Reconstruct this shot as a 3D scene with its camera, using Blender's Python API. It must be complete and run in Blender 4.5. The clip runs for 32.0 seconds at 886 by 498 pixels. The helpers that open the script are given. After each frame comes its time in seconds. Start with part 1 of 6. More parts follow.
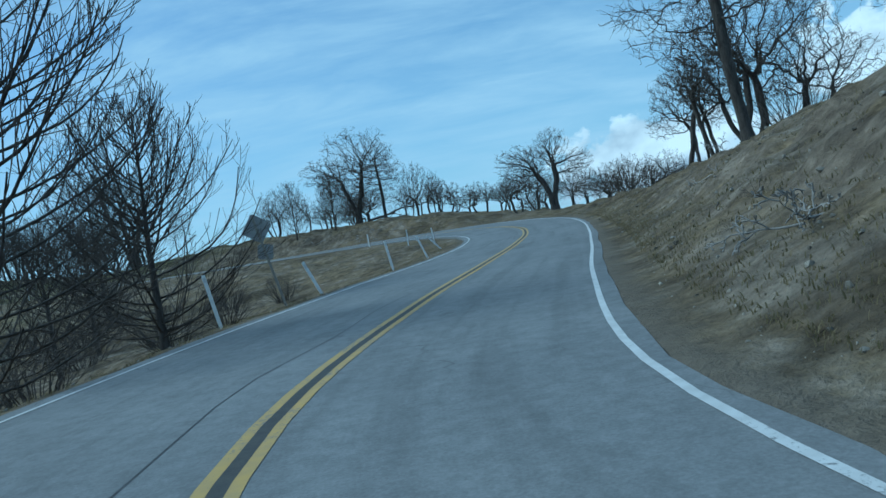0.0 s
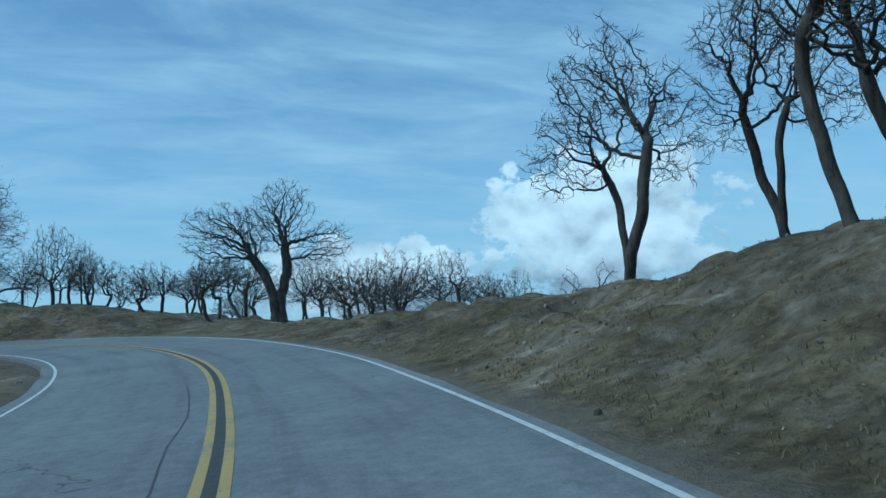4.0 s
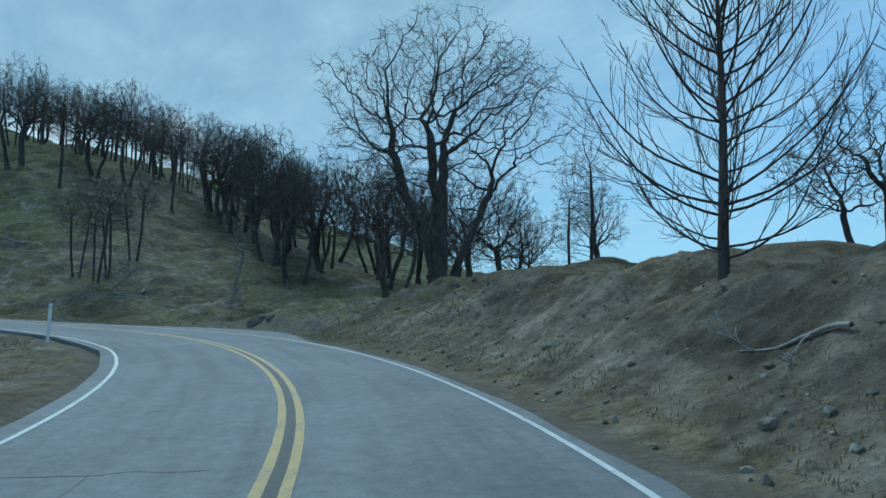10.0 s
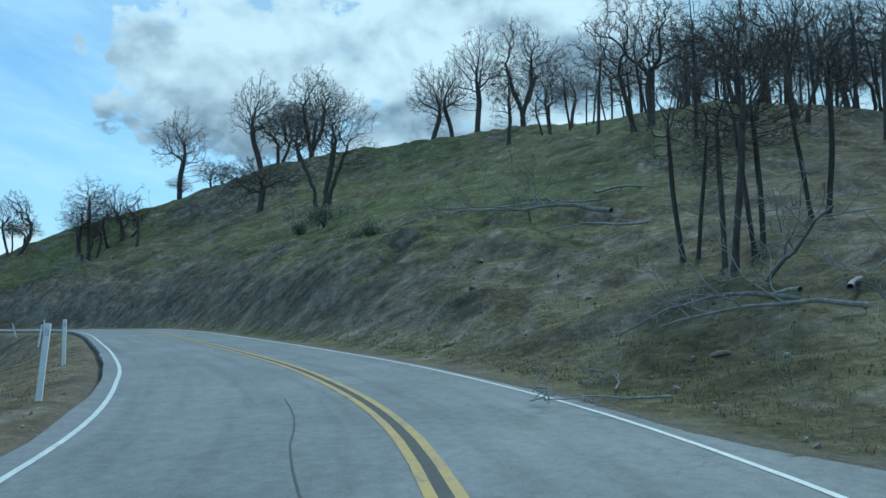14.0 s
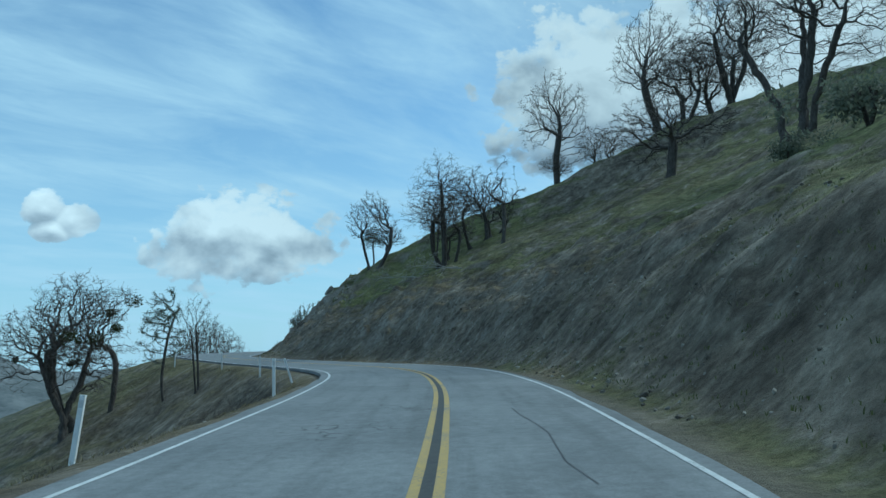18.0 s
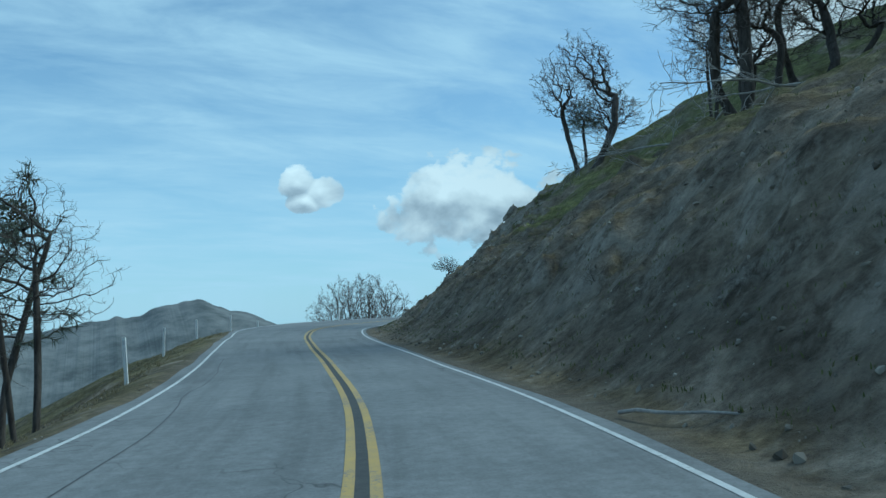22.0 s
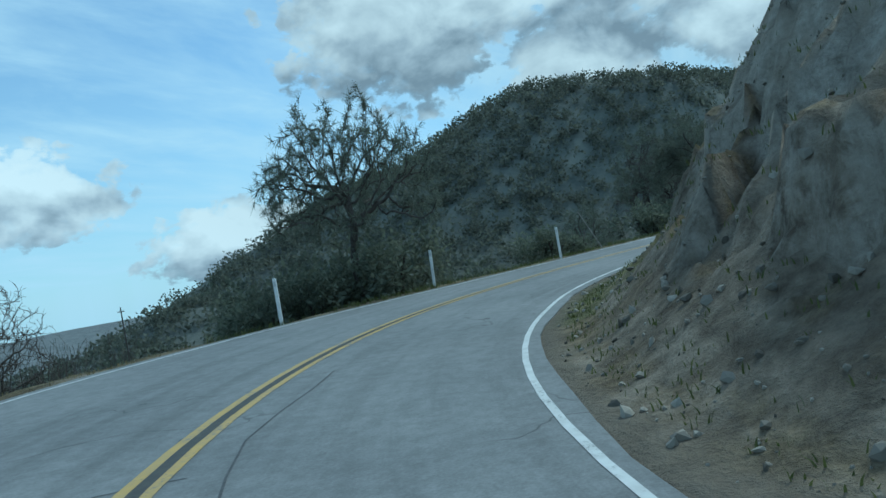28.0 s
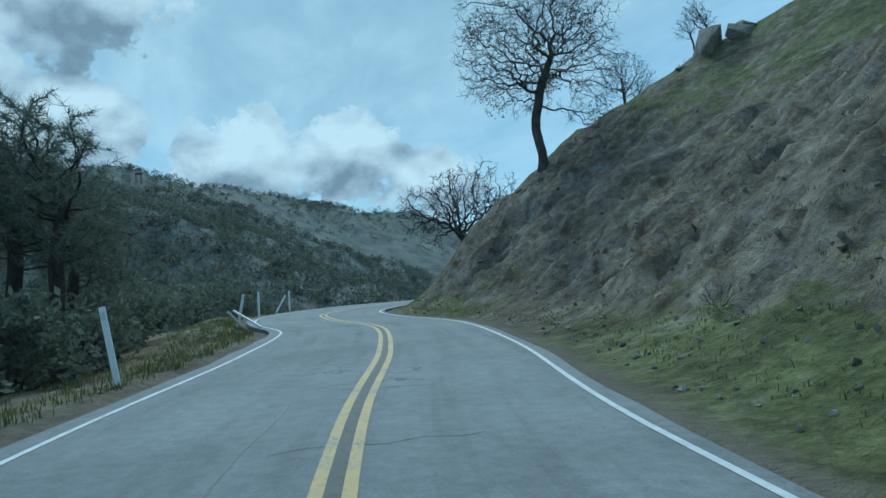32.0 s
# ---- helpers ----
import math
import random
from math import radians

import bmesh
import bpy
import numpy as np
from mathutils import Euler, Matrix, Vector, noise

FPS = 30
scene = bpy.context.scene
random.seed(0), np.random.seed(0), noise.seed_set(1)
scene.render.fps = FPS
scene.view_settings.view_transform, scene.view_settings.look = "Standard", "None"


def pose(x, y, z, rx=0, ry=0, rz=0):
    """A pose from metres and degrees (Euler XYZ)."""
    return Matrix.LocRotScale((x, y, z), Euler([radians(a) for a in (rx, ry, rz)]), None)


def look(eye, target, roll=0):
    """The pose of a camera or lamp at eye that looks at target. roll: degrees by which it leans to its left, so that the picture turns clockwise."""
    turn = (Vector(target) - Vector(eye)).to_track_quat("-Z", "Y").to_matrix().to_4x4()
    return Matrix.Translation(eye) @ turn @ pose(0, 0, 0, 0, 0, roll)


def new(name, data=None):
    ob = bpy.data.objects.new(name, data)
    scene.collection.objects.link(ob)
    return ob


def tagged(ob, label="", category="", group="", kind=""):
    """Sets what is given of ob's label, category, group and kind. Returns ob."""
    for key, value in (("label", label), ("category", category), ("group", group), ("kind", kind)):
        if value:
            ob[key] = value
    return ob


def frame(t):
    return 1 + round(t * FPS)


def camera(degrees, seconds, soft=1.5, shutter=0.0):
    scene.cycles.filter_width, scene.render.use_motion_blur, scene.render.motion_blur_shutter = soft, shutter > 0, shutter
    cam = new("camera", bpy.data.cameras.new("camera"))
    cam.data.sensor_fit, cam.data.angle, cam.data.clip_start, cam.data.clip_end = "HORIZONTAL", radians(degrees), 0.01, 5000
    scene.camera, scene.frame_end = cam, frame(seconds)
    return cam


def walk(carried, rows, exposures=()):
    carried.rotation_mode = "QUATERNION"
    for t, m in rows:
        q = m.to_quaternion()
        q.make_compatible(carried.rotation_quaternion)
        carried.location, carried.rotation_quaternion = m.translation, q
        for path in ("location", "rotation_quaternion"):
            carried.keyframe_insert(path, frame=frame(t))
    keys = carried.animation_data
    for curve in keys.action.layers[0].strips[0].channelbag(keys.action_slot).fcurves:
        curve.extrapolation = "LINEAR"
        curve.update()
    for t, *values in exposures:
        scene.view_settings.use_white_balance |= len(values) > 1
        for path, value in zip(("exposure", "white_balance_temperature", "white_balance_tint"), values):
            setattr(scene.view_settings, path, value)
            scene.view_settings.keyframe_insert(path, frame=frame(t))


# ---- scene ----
PATH = [  # seconds, x, y, z, and the turns of pose()
    (0.0, -0.000, 0.000, 1.350, 89.17, 10.34, -0.14),
    (0.5, -0.600, 2.684, 1.441, 88.88, 9.50, -7.82),
    (1.0, -0.884, 5.608, 1.535, 89.60, 8.40, -14.10),
    (1.5, -0.833, 8.760, 1.626, 91.03, 7.38, -19.04),
    (2.0, -0.419, 12.200, 1.701, 92.49, 6.71, -22.78),
    (2.5, 0.292, 15.958, 1.766, 93.50, 6.39, -25.25),
    (3.0, 1.210, 20.031, 1.833, 94.08, 5.98, -25.93),
    (3.5, 2.245, 24.374, 1.910, 94.43, 5.33, -25.13),
    (4.0, 3.311, 28.926, 2.007, 94.74, 4.43, -23.23),
    (4.5, 4.322, 33.617, 2.126, 95.15, 3.33, -20.37),
    (5.0, 5.180, 38.379, 2.267, 95.69, 2.14, -16.50),
    (5.5, 5.766, 43.158, 2.427, 96.18, 1.04, -11.65),
    (6.0, 5.945, 47.921, 2.595, 96.36, 0.15, -5.56),
    (6.5, 5.649, 52.601, 2.763, 96.29, -0.57, 1.79),
    (7.0, 4.923, 57.093, 2.930, 96.14, -1.66, 9.99),
    (7.5, 3.740, 61.348, 3.089, 95.95, -2.56, 18.63),
    (8.0, 2.081, 65.310, 3.234, 95.82, -3.36, 27.43),
    (8.5, -0.058, 68.969, 3.359, 95.59, -3.65, 35.60),
    (9.0, -2.770, 72.271, 3.467, 95.38, -3.28, 43.67),
    (9.5, -5.796, 75.149, 3.552, 95.11, -2.05, 51.18),
    (10.0, -9.085, 77.569, 3.612, 94.90, -1.05, 57.84),
    (10.5, -12.570, 79.523, 3.650, 94.80, -0.11, 63.84),
    (11.0, -16.237, 81.059, 3.691, 94.85, 0.42, 69.30),
    (11.5, -20.078, 82.243, 3.752, 94.98, 0.73, 74.67),
    (12.0, -24.018, 83.131, 3.827, 95.09, 0.77, 80.54),
    (12.5, -27.949, 83.701, 3.903, 95.21, 0.72, 86.94),
    (13.0, -31.767, 83.910, 3.965, 95.30, 0.61, 94.01),
    (13.5, -35.451, 83.641, 3.998, 95.20, 0.67, 101.32),
    (14.0, -39.059, 82.811, 4.023, 95.14, 0.84, 108.42),
    (14.5, -42.626, 81.565, 4.060, 95.25, 0.91, 114.38),
    (15.0, -46.165, 79.951, 4.115, 95.29, 0.95, 119.97),
    (15.5, -49.610, 77.914, 4.175, 95.30, 0.96, 124.75),
    (16.0, -52.941, 75.433, 4.236, 95.43, 0.83, 128.68),
    (16.5, -56.197, 72.565, 4.299, 95.72, 0.68, 131.84),
    (17.0, -59.451, 69.404, 4.365, 96.15, 0.73, 134.34),
    (17.5, -62.774, 66.051, 4.439, 96.66, 1.13, 136.27),
    (18.0, -66.204, 62.589, 4.517, 97.10, 1.81, 137.80),
    (18.5, -69.693, 59.058, 4.588, 97.27, 2.20, 139.20),
    (19.0, -73.162, 55.462, 4.648, 97.07, 2.35, 140.49),
    (19.5, -76.538, 51.786, 4.692, 96.75, 2.27, 141.85),
    (20.0, -79.783, 48.015, 4.717, 96.23, 2.15, 143.62),
    (20.5, -82.834, 44.143, 4.719, 95.85, 1.89, 145.90),
    (21.0, -85.670, 40.157, 4.698, 95.49, 1.75, 148.81),
    (21.5, -88.213, 36.044, 4.667, 95.02, 1.93, 152.07),
    (22.0, -90.403, 31.818, 4.629, 94.51, 2.37, 155.30),
    (22.5, -92.245, 27.484, 4.601, 94.16, 3.11, 157.97),
    (23.0, -93.817, 23.061, 4.595, 94.25, 4.10, 159.65),
    (23.5, -95.148, 18.531, 4.612, 94.55, 5.12, 160.37),
    (24.0, -96.331, 13.948, 4.644, 94.65, 6.37, 160.02),
    (24.5, -97.412, 9.373, 4.686, 94.35, 7.70, 158.92),
    (25.0, -98.401, 4.867, 4.744, 93.92, 8.79, 157.21),
    (25.5, -99.387, 0.469, 4.814, 93.48, 9.54, 154.81),
    (26.0, -100.492, -3.790, 4.887, 93.04, 9.95, 151.43),
    (26.5, -101.844, -7.875, 4.954, 92.52, 10.05, 146.74),
    (27.0, -103.539, -11.737, 5.009, 91.83, 9.95, 140.42),
    (27.5, -105.601, -15.306, 5.052, 90.93, 9.96, 132.60),
    (28.0, -108.004, -18.510, 5.086, 89.95, 9.95, 123.64),
    (28.5, -110.700, -21.283, 5.114, 89.19, 10.14, 114.26),
    (29.0, -113.635, -23.587, 5.136, 88.83, 10.36, 105.08),
    (29.5, -116.816, -25.327, 5.152, 88.91, 10.02, 96.66),
    (30.0, -120.157, -26.520, 5.169, 89.42, 9.09, 89.34),
    (30.5, -123.569, -27.207, 5.191, 90.36, 7.44, 83.16),
    (31.0, -127.104, -27.310, 5.225, 91.46, 5.76, 78.28),
    (31.5, -130.712, -27.013, 5.266, 92.38, 4.28, 74.55),
    (32.0, -134.332, -26.486, 5.310, 92.85, 3.12, 71.96),
]
cam = camera(61.66, 32.0, soft=1.5)
walk(cam, [(t, pose(*p)) for t, *p in PATH], [(0, -0.1, 4700, -12.0), (4, -0.25, 4680, -12.0), (6, -0.3, 4700, -12.0), (8, -0.2, 4830, -12.0), (10, -0.05, 4830, -12.0), (13, 0.36, 4930, -12.0), (16, 0.02, 5050, -13.0), (23, 0.0, 5080, -13.0), (26.5, -0.14, 5080, -13.0), (29, 0.25, 5050, -14.0), (32, 0.1, 4850, -14.0)])

# ---- the road's middle, from south to north-west and round the spur; metres ----
ROAD_FIRST = -3
ROAD_X = (2.65, 1.45, 0.25, -0.95, -1.55, -0.56, 1.08, 2.82, 4.36, 5.05, 4.1, 1.28, -3.44, -9.61, -16.5, -24.07, -31.74, -39.13, -46.24, -52.85, -59.29, -65.95, -72.81, -79.44, -85.35, -90.07, -93.3, -95.56, -97.52, -99.58, -102.39, -106.86, -112.86, -119.81, -127.14, -134.38, -141.53, -148.63, -156.6, -162.54, -168.48, -173.88, -178.74, -181.98, -183.6, -183.6)
ROAD_Y = (-16.31, -10.95, -5.58, -0.21, 5.63, 12.31, 20.13, 29.06, 38.5, 47.89, 56.88, 64.89, 71.61, 76.72, 80.38, 82.78, 83.74, 82.99, 80.04, 75.25, 69.18, 62.31, 55.13, 47.74, 39.96, 31.68, 22.89, 13.77, 4.7, -4.04, -12.3, -19.44, -24.71, -27.68, -28.07, -26.79, -25.14, -23.09, -21.44, -21.71, -21.17, -19.01, -15.34, -9.72, -2.16, 7.56)
ROAD_Z = (-0.55, -0.36, -0.18, -0, 0.18, 0.35, 0.49, 0.66, 0.92, 1.24, 1.58, 1.88, 2.11, 2.26, 2.35, 2.48, 2.61, 2.68, 2.77, 2.89, 3.02, 3.17, 3.29, 3.36, 3.35, 3.28, 3.25, 3.3, 3.4, 3.54, 3.66, 3.73, 3.78, 3.82, 3.88, 3.96, 4.05, 4.14, 4.19, 4.24, 4.3, 4.35, 4.41, 4.46, 4.51, 4.57)

# ---- light ----
SUN_YAW, SUN_HIGH = 80.0, 44.0  # degrees to the left of +y, degrees above the horizon
sun_dir = Vector((-math.sin(radians(SUN_YAW)) * math.cos(radians(SUN_HIGH)), math.cos(radians(SUN_YAW)) * math.cos(radians(SUN_HIGH)), math.sin(radians(SUN_HIGH))))
sun = new("sun", bpy.data.lights.new("sun", "SUN"))
sun.data.energy, sun.data.angle, sun.data.color = 2.0, radians(14), (1.0, 0.95, 0.88)
sun.matrix_world = look(sun_dir * 900, (0, 0, 0))


def node(tree, kind, **values):
    n = tree.nodes.new(kind)
    for key, value in values.items():
        if key in n.inputs:
            n.inputs[key].default_value = value
    return n


def link(tree, a, b):
    tree.links.new(a, b)


def maths(tree, op, a, b=0.0, clamp=False):
    n = tree.nodes.new("ShaderNodeMath")
    n.operation, n.use_clamp = op, clamp
    for i, v in enumerate((a, b)):
        if isinstance(v, (int, float)):
            n.inputs[i].default_value = v
        else:
            tree.links.new(v, n.inputs[i])
    return n.outputs[0]


def ramp(tree, fac, stops):
    n = tree.nodes.new("ShaderNodeValToRGB")
    while len(n.color_ramp.elements) < len(stops):
        n.color_ramp.elements.new(0.5)
    for e, (p, c) in zip(n.color_ramp.elements, stops):
        e.position = p
        e.color = (c, c, c, 1) if isinstance(c, (int, float)) else (*c, 1)
    tree.links.new(fac, n.inputs[0])
    return n.outputs[0]


def mixed(tree, fac, a, b, blend="MIX"):
    n = tree.nodes.new("ShaderNodeMix")
    n.data_type, n.blend_type = "RGBA", blend
    for i, v in ((0, fac), (6, a), (7, b)):
        if isinstance(v, (int, float)):
            n.inputs[i].default_value = v
        elif isinstance(v, tuple):
            n.inputs[i].default_value = (*v, 1)
        else:
            tree.links.new(v, n.inputs[i])
    return n.outputs[2]


def noise_of(tree, vector, scale, detail=4.0, rough=0.55, distort=0.0):
    n = tree.nodes.new("ShaderNodeTexNoise")
    n.inputs["Scale"].default_value, n.inputs["Detail"].default_value = scale, detail
    n.inputs["Roughness"].default_value, n.inputs["Distortion"].default_value = rough, distort
    if vector is not None:
        tree.links.new(vector, n.inputs["Vector"])
    return n.outputs["Fac"]


def mapping_of(tree, vector, scale=(1, 1, 1), turn=(0, 0, 0), shift=(0, 0, 0)):
    n = tree.nodes.new("ShaderNodeMapping")
    n.inputs["Scale"].default_value, n.inputs["Rotation"].default_value, n.inputs["Location"].default_value = scale, turn, shift
    tree.links.new(vector, n.inputs["Vector"])
    return n.outputs[0]


CLOUDS = ((-36, 5.0, 14, 1.7), (-18, 3, 12, 2.4), (152.3, 7.9, 9.6, 1.75), (166.1, 9.9, 2.0, 1.2), (164.4, 9.2, 2.1, 1.3), (165.6, 8.5, 1.8, 1.5), (139, 3.2, 10, 2.4), (123, 18, 14, 1.5), (108, 18.5, 15, 1.45), (98, 22, 12, 1.6), (111, 12, 9, 1.5), (99, 12.5, 9, 1.6), (86.5, 10.3, 7.5, 1.5), (79, 10.2, 7, 1.5), (72, 8, 6, 1.6))


def build_world():
    w = bpy.data.worlds.new("sky")
    scene.world = w
    w.use_nodes = True
    t = w.node_tree
    t.nodes.clear()
    out, bg = t.nodes.new("ShaderNodeOutputWorld"), t.nodes.new("ShaderNodeBackground")
    sky = t.nodes.new("ShaderNodeTexSky")
    sky.sky_type, sky.sun_disc = "NISHITA", False
    sky.sun_elevation, sky.sun_rotation = radians(SUN_HIGH), radians(-SUN_YAW)
    sky.altitude, sky.air_density, sky.dust_density, sky.ozone_density = 900, 1.0, 0.3, 3.0
    gen = t.nodes.new("ShaderNodeTexCoord").outputs["Generated"]
    sep = t.nodes.new("ShaderNodeSeparateXYZ")
    link(t, gen, sep.inputs[0])
    x, y, z = sep.outputs
    up = maths(t, "MAXIMUM", z, 0.03)
    # a flat deck of high cloud, seen in perspective
    deck = t.nodes.new("ShaderNodeCombineXYZ")
    link(t, maths(t, "DIVIDE", x, maths(t, "ADD", up, 0.18)), deck.inputs[0])
    link(t, maths(t, "DIVIDE", y, maths(t, "ADD", up, 0.18)), deck.inputs[1])
    streak = mapping_of(t, deck.outputs[0], (0.8, 1.9, 1), (0, 0, radians(34)))
    cirrus = noise_of(t, streak, 2.1, 9, 0.6, 0.35)
    cirrus = ramp(t, cirrus, ((0.36, 0.0), (0.52, 0.35), (0.68, 0.8)))
    haze = ramp(t, z, ((0.0, 0.88), (0.12, 0.66), (0.3, 0.36), (0.65, 0.08)))
    # whiter haze round the sun
    sunward = t.nodes.new("ShaderNodeVectorMath")
    sunward.operation = "DOT_PRODUCT"
    link(t, gen, sunward.inputs[0])
    sunward.inputs[1].default_value = sun_dir
    aureole = ramp(t, sunward.outputs["Value"], ((0.62, 0.0), (0.88, 0.85)))
    # heaps of cloud: bearing to the left of +y, height over the horizon, half-width, all in degrees, and flatness
    heap_v = mapping_of(t, gen, (1, 1, 1.35), (0, 0, 0), (0.35, 0.1, 0.06))
    heap, swell = noise_of(t, heap_v, 15, 9, 0.52, 0.2), noise_of(t, heap_v, 4.2, 3, 0.5)
    field = under = None
    for bearing, high, half, flat in CLOUDS:
        b, h = radians(bearing), radians(high)
        k = 1 / math.radians(half)
        lows = []
        for drop in (0.0, 0.34):
            c = (-math.sin(b) * math.cos(h), math.cos(b) * math.cos(h), math.sin(h) - drop / (k * flat))
            off, size, length = (t.nodes.new("ShaderNodeVectorMath") for _ in range(3))
            off.operation, size.operation, length.operation = "SUBTRACT", "MULTIPLY", "LENGTH"
            link(t, gen, off.inputs[0])
            off.inputs[1].default_value = c
            link(t, off.outputs[0], size.inputs[0])
            size.inputs[1].default_value = (k, k, k * flat)
            link(t, size.outputs[0], length.inputs[0])
            lows.append(maths(t, "SUBTRACT", 1.0, length.outputs["Value"], True))
        field = lows[0] if field is None else maths(t, "MAXIMUM", field, lows[0])
        under = lows[1] if under is None else maths(t, "MAXIMUM", under, lows[1])
    fringe = noise_of(t, heap_v, 48, 5, 0.55, 0.3)
    ragged = maths(t, "ADD", maths(t, "MULTIPLY", maths(t, "SUBTRACT", heap, 0.5), 1.25), maths(t, "MULTIPLY", maths(t, "SUBTRACT", swell, 0.5), 0.8))
    ragged = maths(t, "ADD", ragged, maths(t, "MULTIPLY", maths(t, "SUBTRACT", fringe, 0.5), 0.55))
    heaps = ramp(t, maths(t, "ADD", field, maths(t, "MULTIPLY", ragged, ramp(t, field, ((0.0, 0.0), (0.18, 1.0))))), ((0.29, 0.0), (0.38, 0.8), (0.52, 1.0)))
    # sunlit tops and grey bellies
    billow = noise_of(t, heap_v, 10, 5, 0.5, 0.2)
    above = noise_of(t, mapping_of(t, gen, (1, 1, 1.35), (0, 0, 0), (0.35, 0.1, 0.09)), 10, 5, 0.5, 0.2)
    relief = maths(t, "MULTIPLY_ADD", maths(t, "SUBTRACT", billow, above), 2.6)
    relief.node.inputs[2].default_value = 0.52
    relief = maths(t, "ADD", relief, maths(t, "MULTIPLY", maths(t, "SUBTRACT", field, under), 1.2))
    belly = ramp(t, relief, ((0.0, (1.9, 2.2, 2.55)), (0.34, (3.2, 3.5, 3.85)), (0.62, (4.4, 4.65, 4.85)), (1.0, (5.6, 5.8, 5.9))))
    glare = ramp(t, sunward.outputs["Value"], ((0.0, 1.35), (0.5, 0.95), (0.98, 1.0)))
    belly = mixed(t, 1.0, belly, glare, "MULTIPLY")
    colour = mixed(t, haze, sky.outputs[0], (3.7, 4.95, 5.7))
    colour = mixed(t, aureole, colour, (2.9, 3.5, 3.85))
    colour = mixed(t, cirrus, colour, mixed(t, aureole, (4.4, 5.4, 6.2), (4.6, 5.1, 5.4)))
    colour = mixed(t, heaps, colour, belly)
    link(t, colour, bg.inputs[0])
    bg.inputs[1].default_value = 0.12
    link(t, bg.outputs[0], out.inputs[0])


build_world()

# ---- materials ----
def material(name, rough=0.8, metal=0.0):
    m = bpy.data.materials.new(name)
    m.use_nodes = True
    t = m.node_tree
    b = t.nodes["Principled BSDF"]
    b.inputs["Roughness"].default_value, b.inputs["Metallic"].default_value = rough, metal
    b.inputs["Specular IOR Level"].default_value = 0.3
    return m, t, b


def place_of(t):
    return t.nodes.new("ShaderNodeNewGeometry").outputs["Position"]


def bumped(t, b, height, strength=0.4, distance=0.05):
    n = t.nodes.new("ShaderNodeBump")
    n.inputs["Strength"].default_value, n.inputs["Distance"].default_value = strength, distance
    link(t, height, n.inputs["Height"])
    link(t, n.outputs[0], b.inputs["Normal"])


def asphalt_material():
    m, t, b = material("worn_asphalt", 0.85)
    p = place_of(t)
    patch = ramp(t, noise_of(t, p, 0.35, 5, 0.6, 0.4), ((0.3, (0.178, 0.185, 0.189)), (0.7, (0.246, 0.253, 0.255))))
    grain = ramp(t, noise_of(t, p, 38, 3, 0.7), ((0.3, 0.82), (0.7, 1.12)))
    stone = ramp(t, noise_of(t, p, 5.5, 4, 0.7), ((0.35, 0.86), (0.65, 1.1)))
    c = mixed(t, 1.0, mixed(t, 1.0, patch, grain, "MULTIPLY"), stone, "MULTIPLY")
    lane = t.nodes.new("ShaderNodeAttribute")
    lane.attribute_name = "lane"
    streak = noise_of(t, mapping_of(t, lane.outputs["Vector"], (2.3, 0.11, 1)), 1.0, 4, 0.6)
    c = mixed(t, 1.0, c, ramp(t, streak, ((0.34, 0.83), (0.5, 1.0), (0.7, 1.06))), "MULTIPLY")
    tar = ramp(t, noise_of(t, mapping_of(t, lane.outputs["Vector"], (0.9, 0.35, 1), (0, 0, 0), (7, 3, 0)), 1.0, 6, 0.7), ((0.64, 0.0), (0.70, 0.55)))
    c = mixed(t, tar, c, (0.09, 0.09, 0.092))
    v = t.nodes.new("ShaderNodeTexVoronoi")
    v.feature = "DISTANCE_TO_EDGE"
    v.inputs["Scale"].default_value = 0.33
    warp = t.nodes.new("ShaderNodeVectorMath")
    warp.operation = "MULTIPLY_ADD"
    wn = t.nodes.new("ShaderNodeTexNoise")
    wn.inputs["Scale"].default_value = 1.3
    link(t, p, wn.inputs["Vector"])
    link(t, wn.outputs["Color"], warp.inputs[0])
    warp.inputs[1].default_value = (1.6, 1.6, 1.6)
    link(t, p, warp.inputs[2])
    link(t, warp.outputs[0], v.inputs["Vector"])
    crack = ramp(t, v.outputs["Distance"], ((0.0, 1.0), (0.008, 0.0)))
    some = ramp(t, noise_of(t, p, 0.22, 2), ((0.52, 0.0), (0.6, 1.0)))
    crack = maths(t, "MULTIPLY", crack, some)
    c = mixed(t, maths(t, "MULTIPLY", crack, 0.75), c, (0.05, 0.05, 0.052))
    link(t, c, b.inputs["Base Color"])
    bumped(t, b, noise_of(t, p, 60, 3, 0.7), 0.25, 0.01)
    return m


def paint_material(name, colour, wear):
    m, t, b = material(name, 0.65)
    p = place_of(t)
    fleck = noise_of(t, p, 22, 5, 0.75)
    big = noise_of(t, p, 1.1, 3, 0.6)
    gone = ramp(t, maths(t, "ADD", maths(t, "MULTIPLY", fleck, 0.6), maths(t, "MULTIPLY", big, 0.4)), ((wear, 0.0), (wear + 0.08, 1.0)))
    dirt = mixed(t, ramp(t, noise_of(t, p, 6, 4), ((0.35, 0.0), (0.75, 0.35))), colour, (0.22, 0.21, 0.19))
    c = mixed(t, gone, dirt, (0.19, 0.195, 0.195))
    link(t, c, b.inputs["Base Color"])
    return m


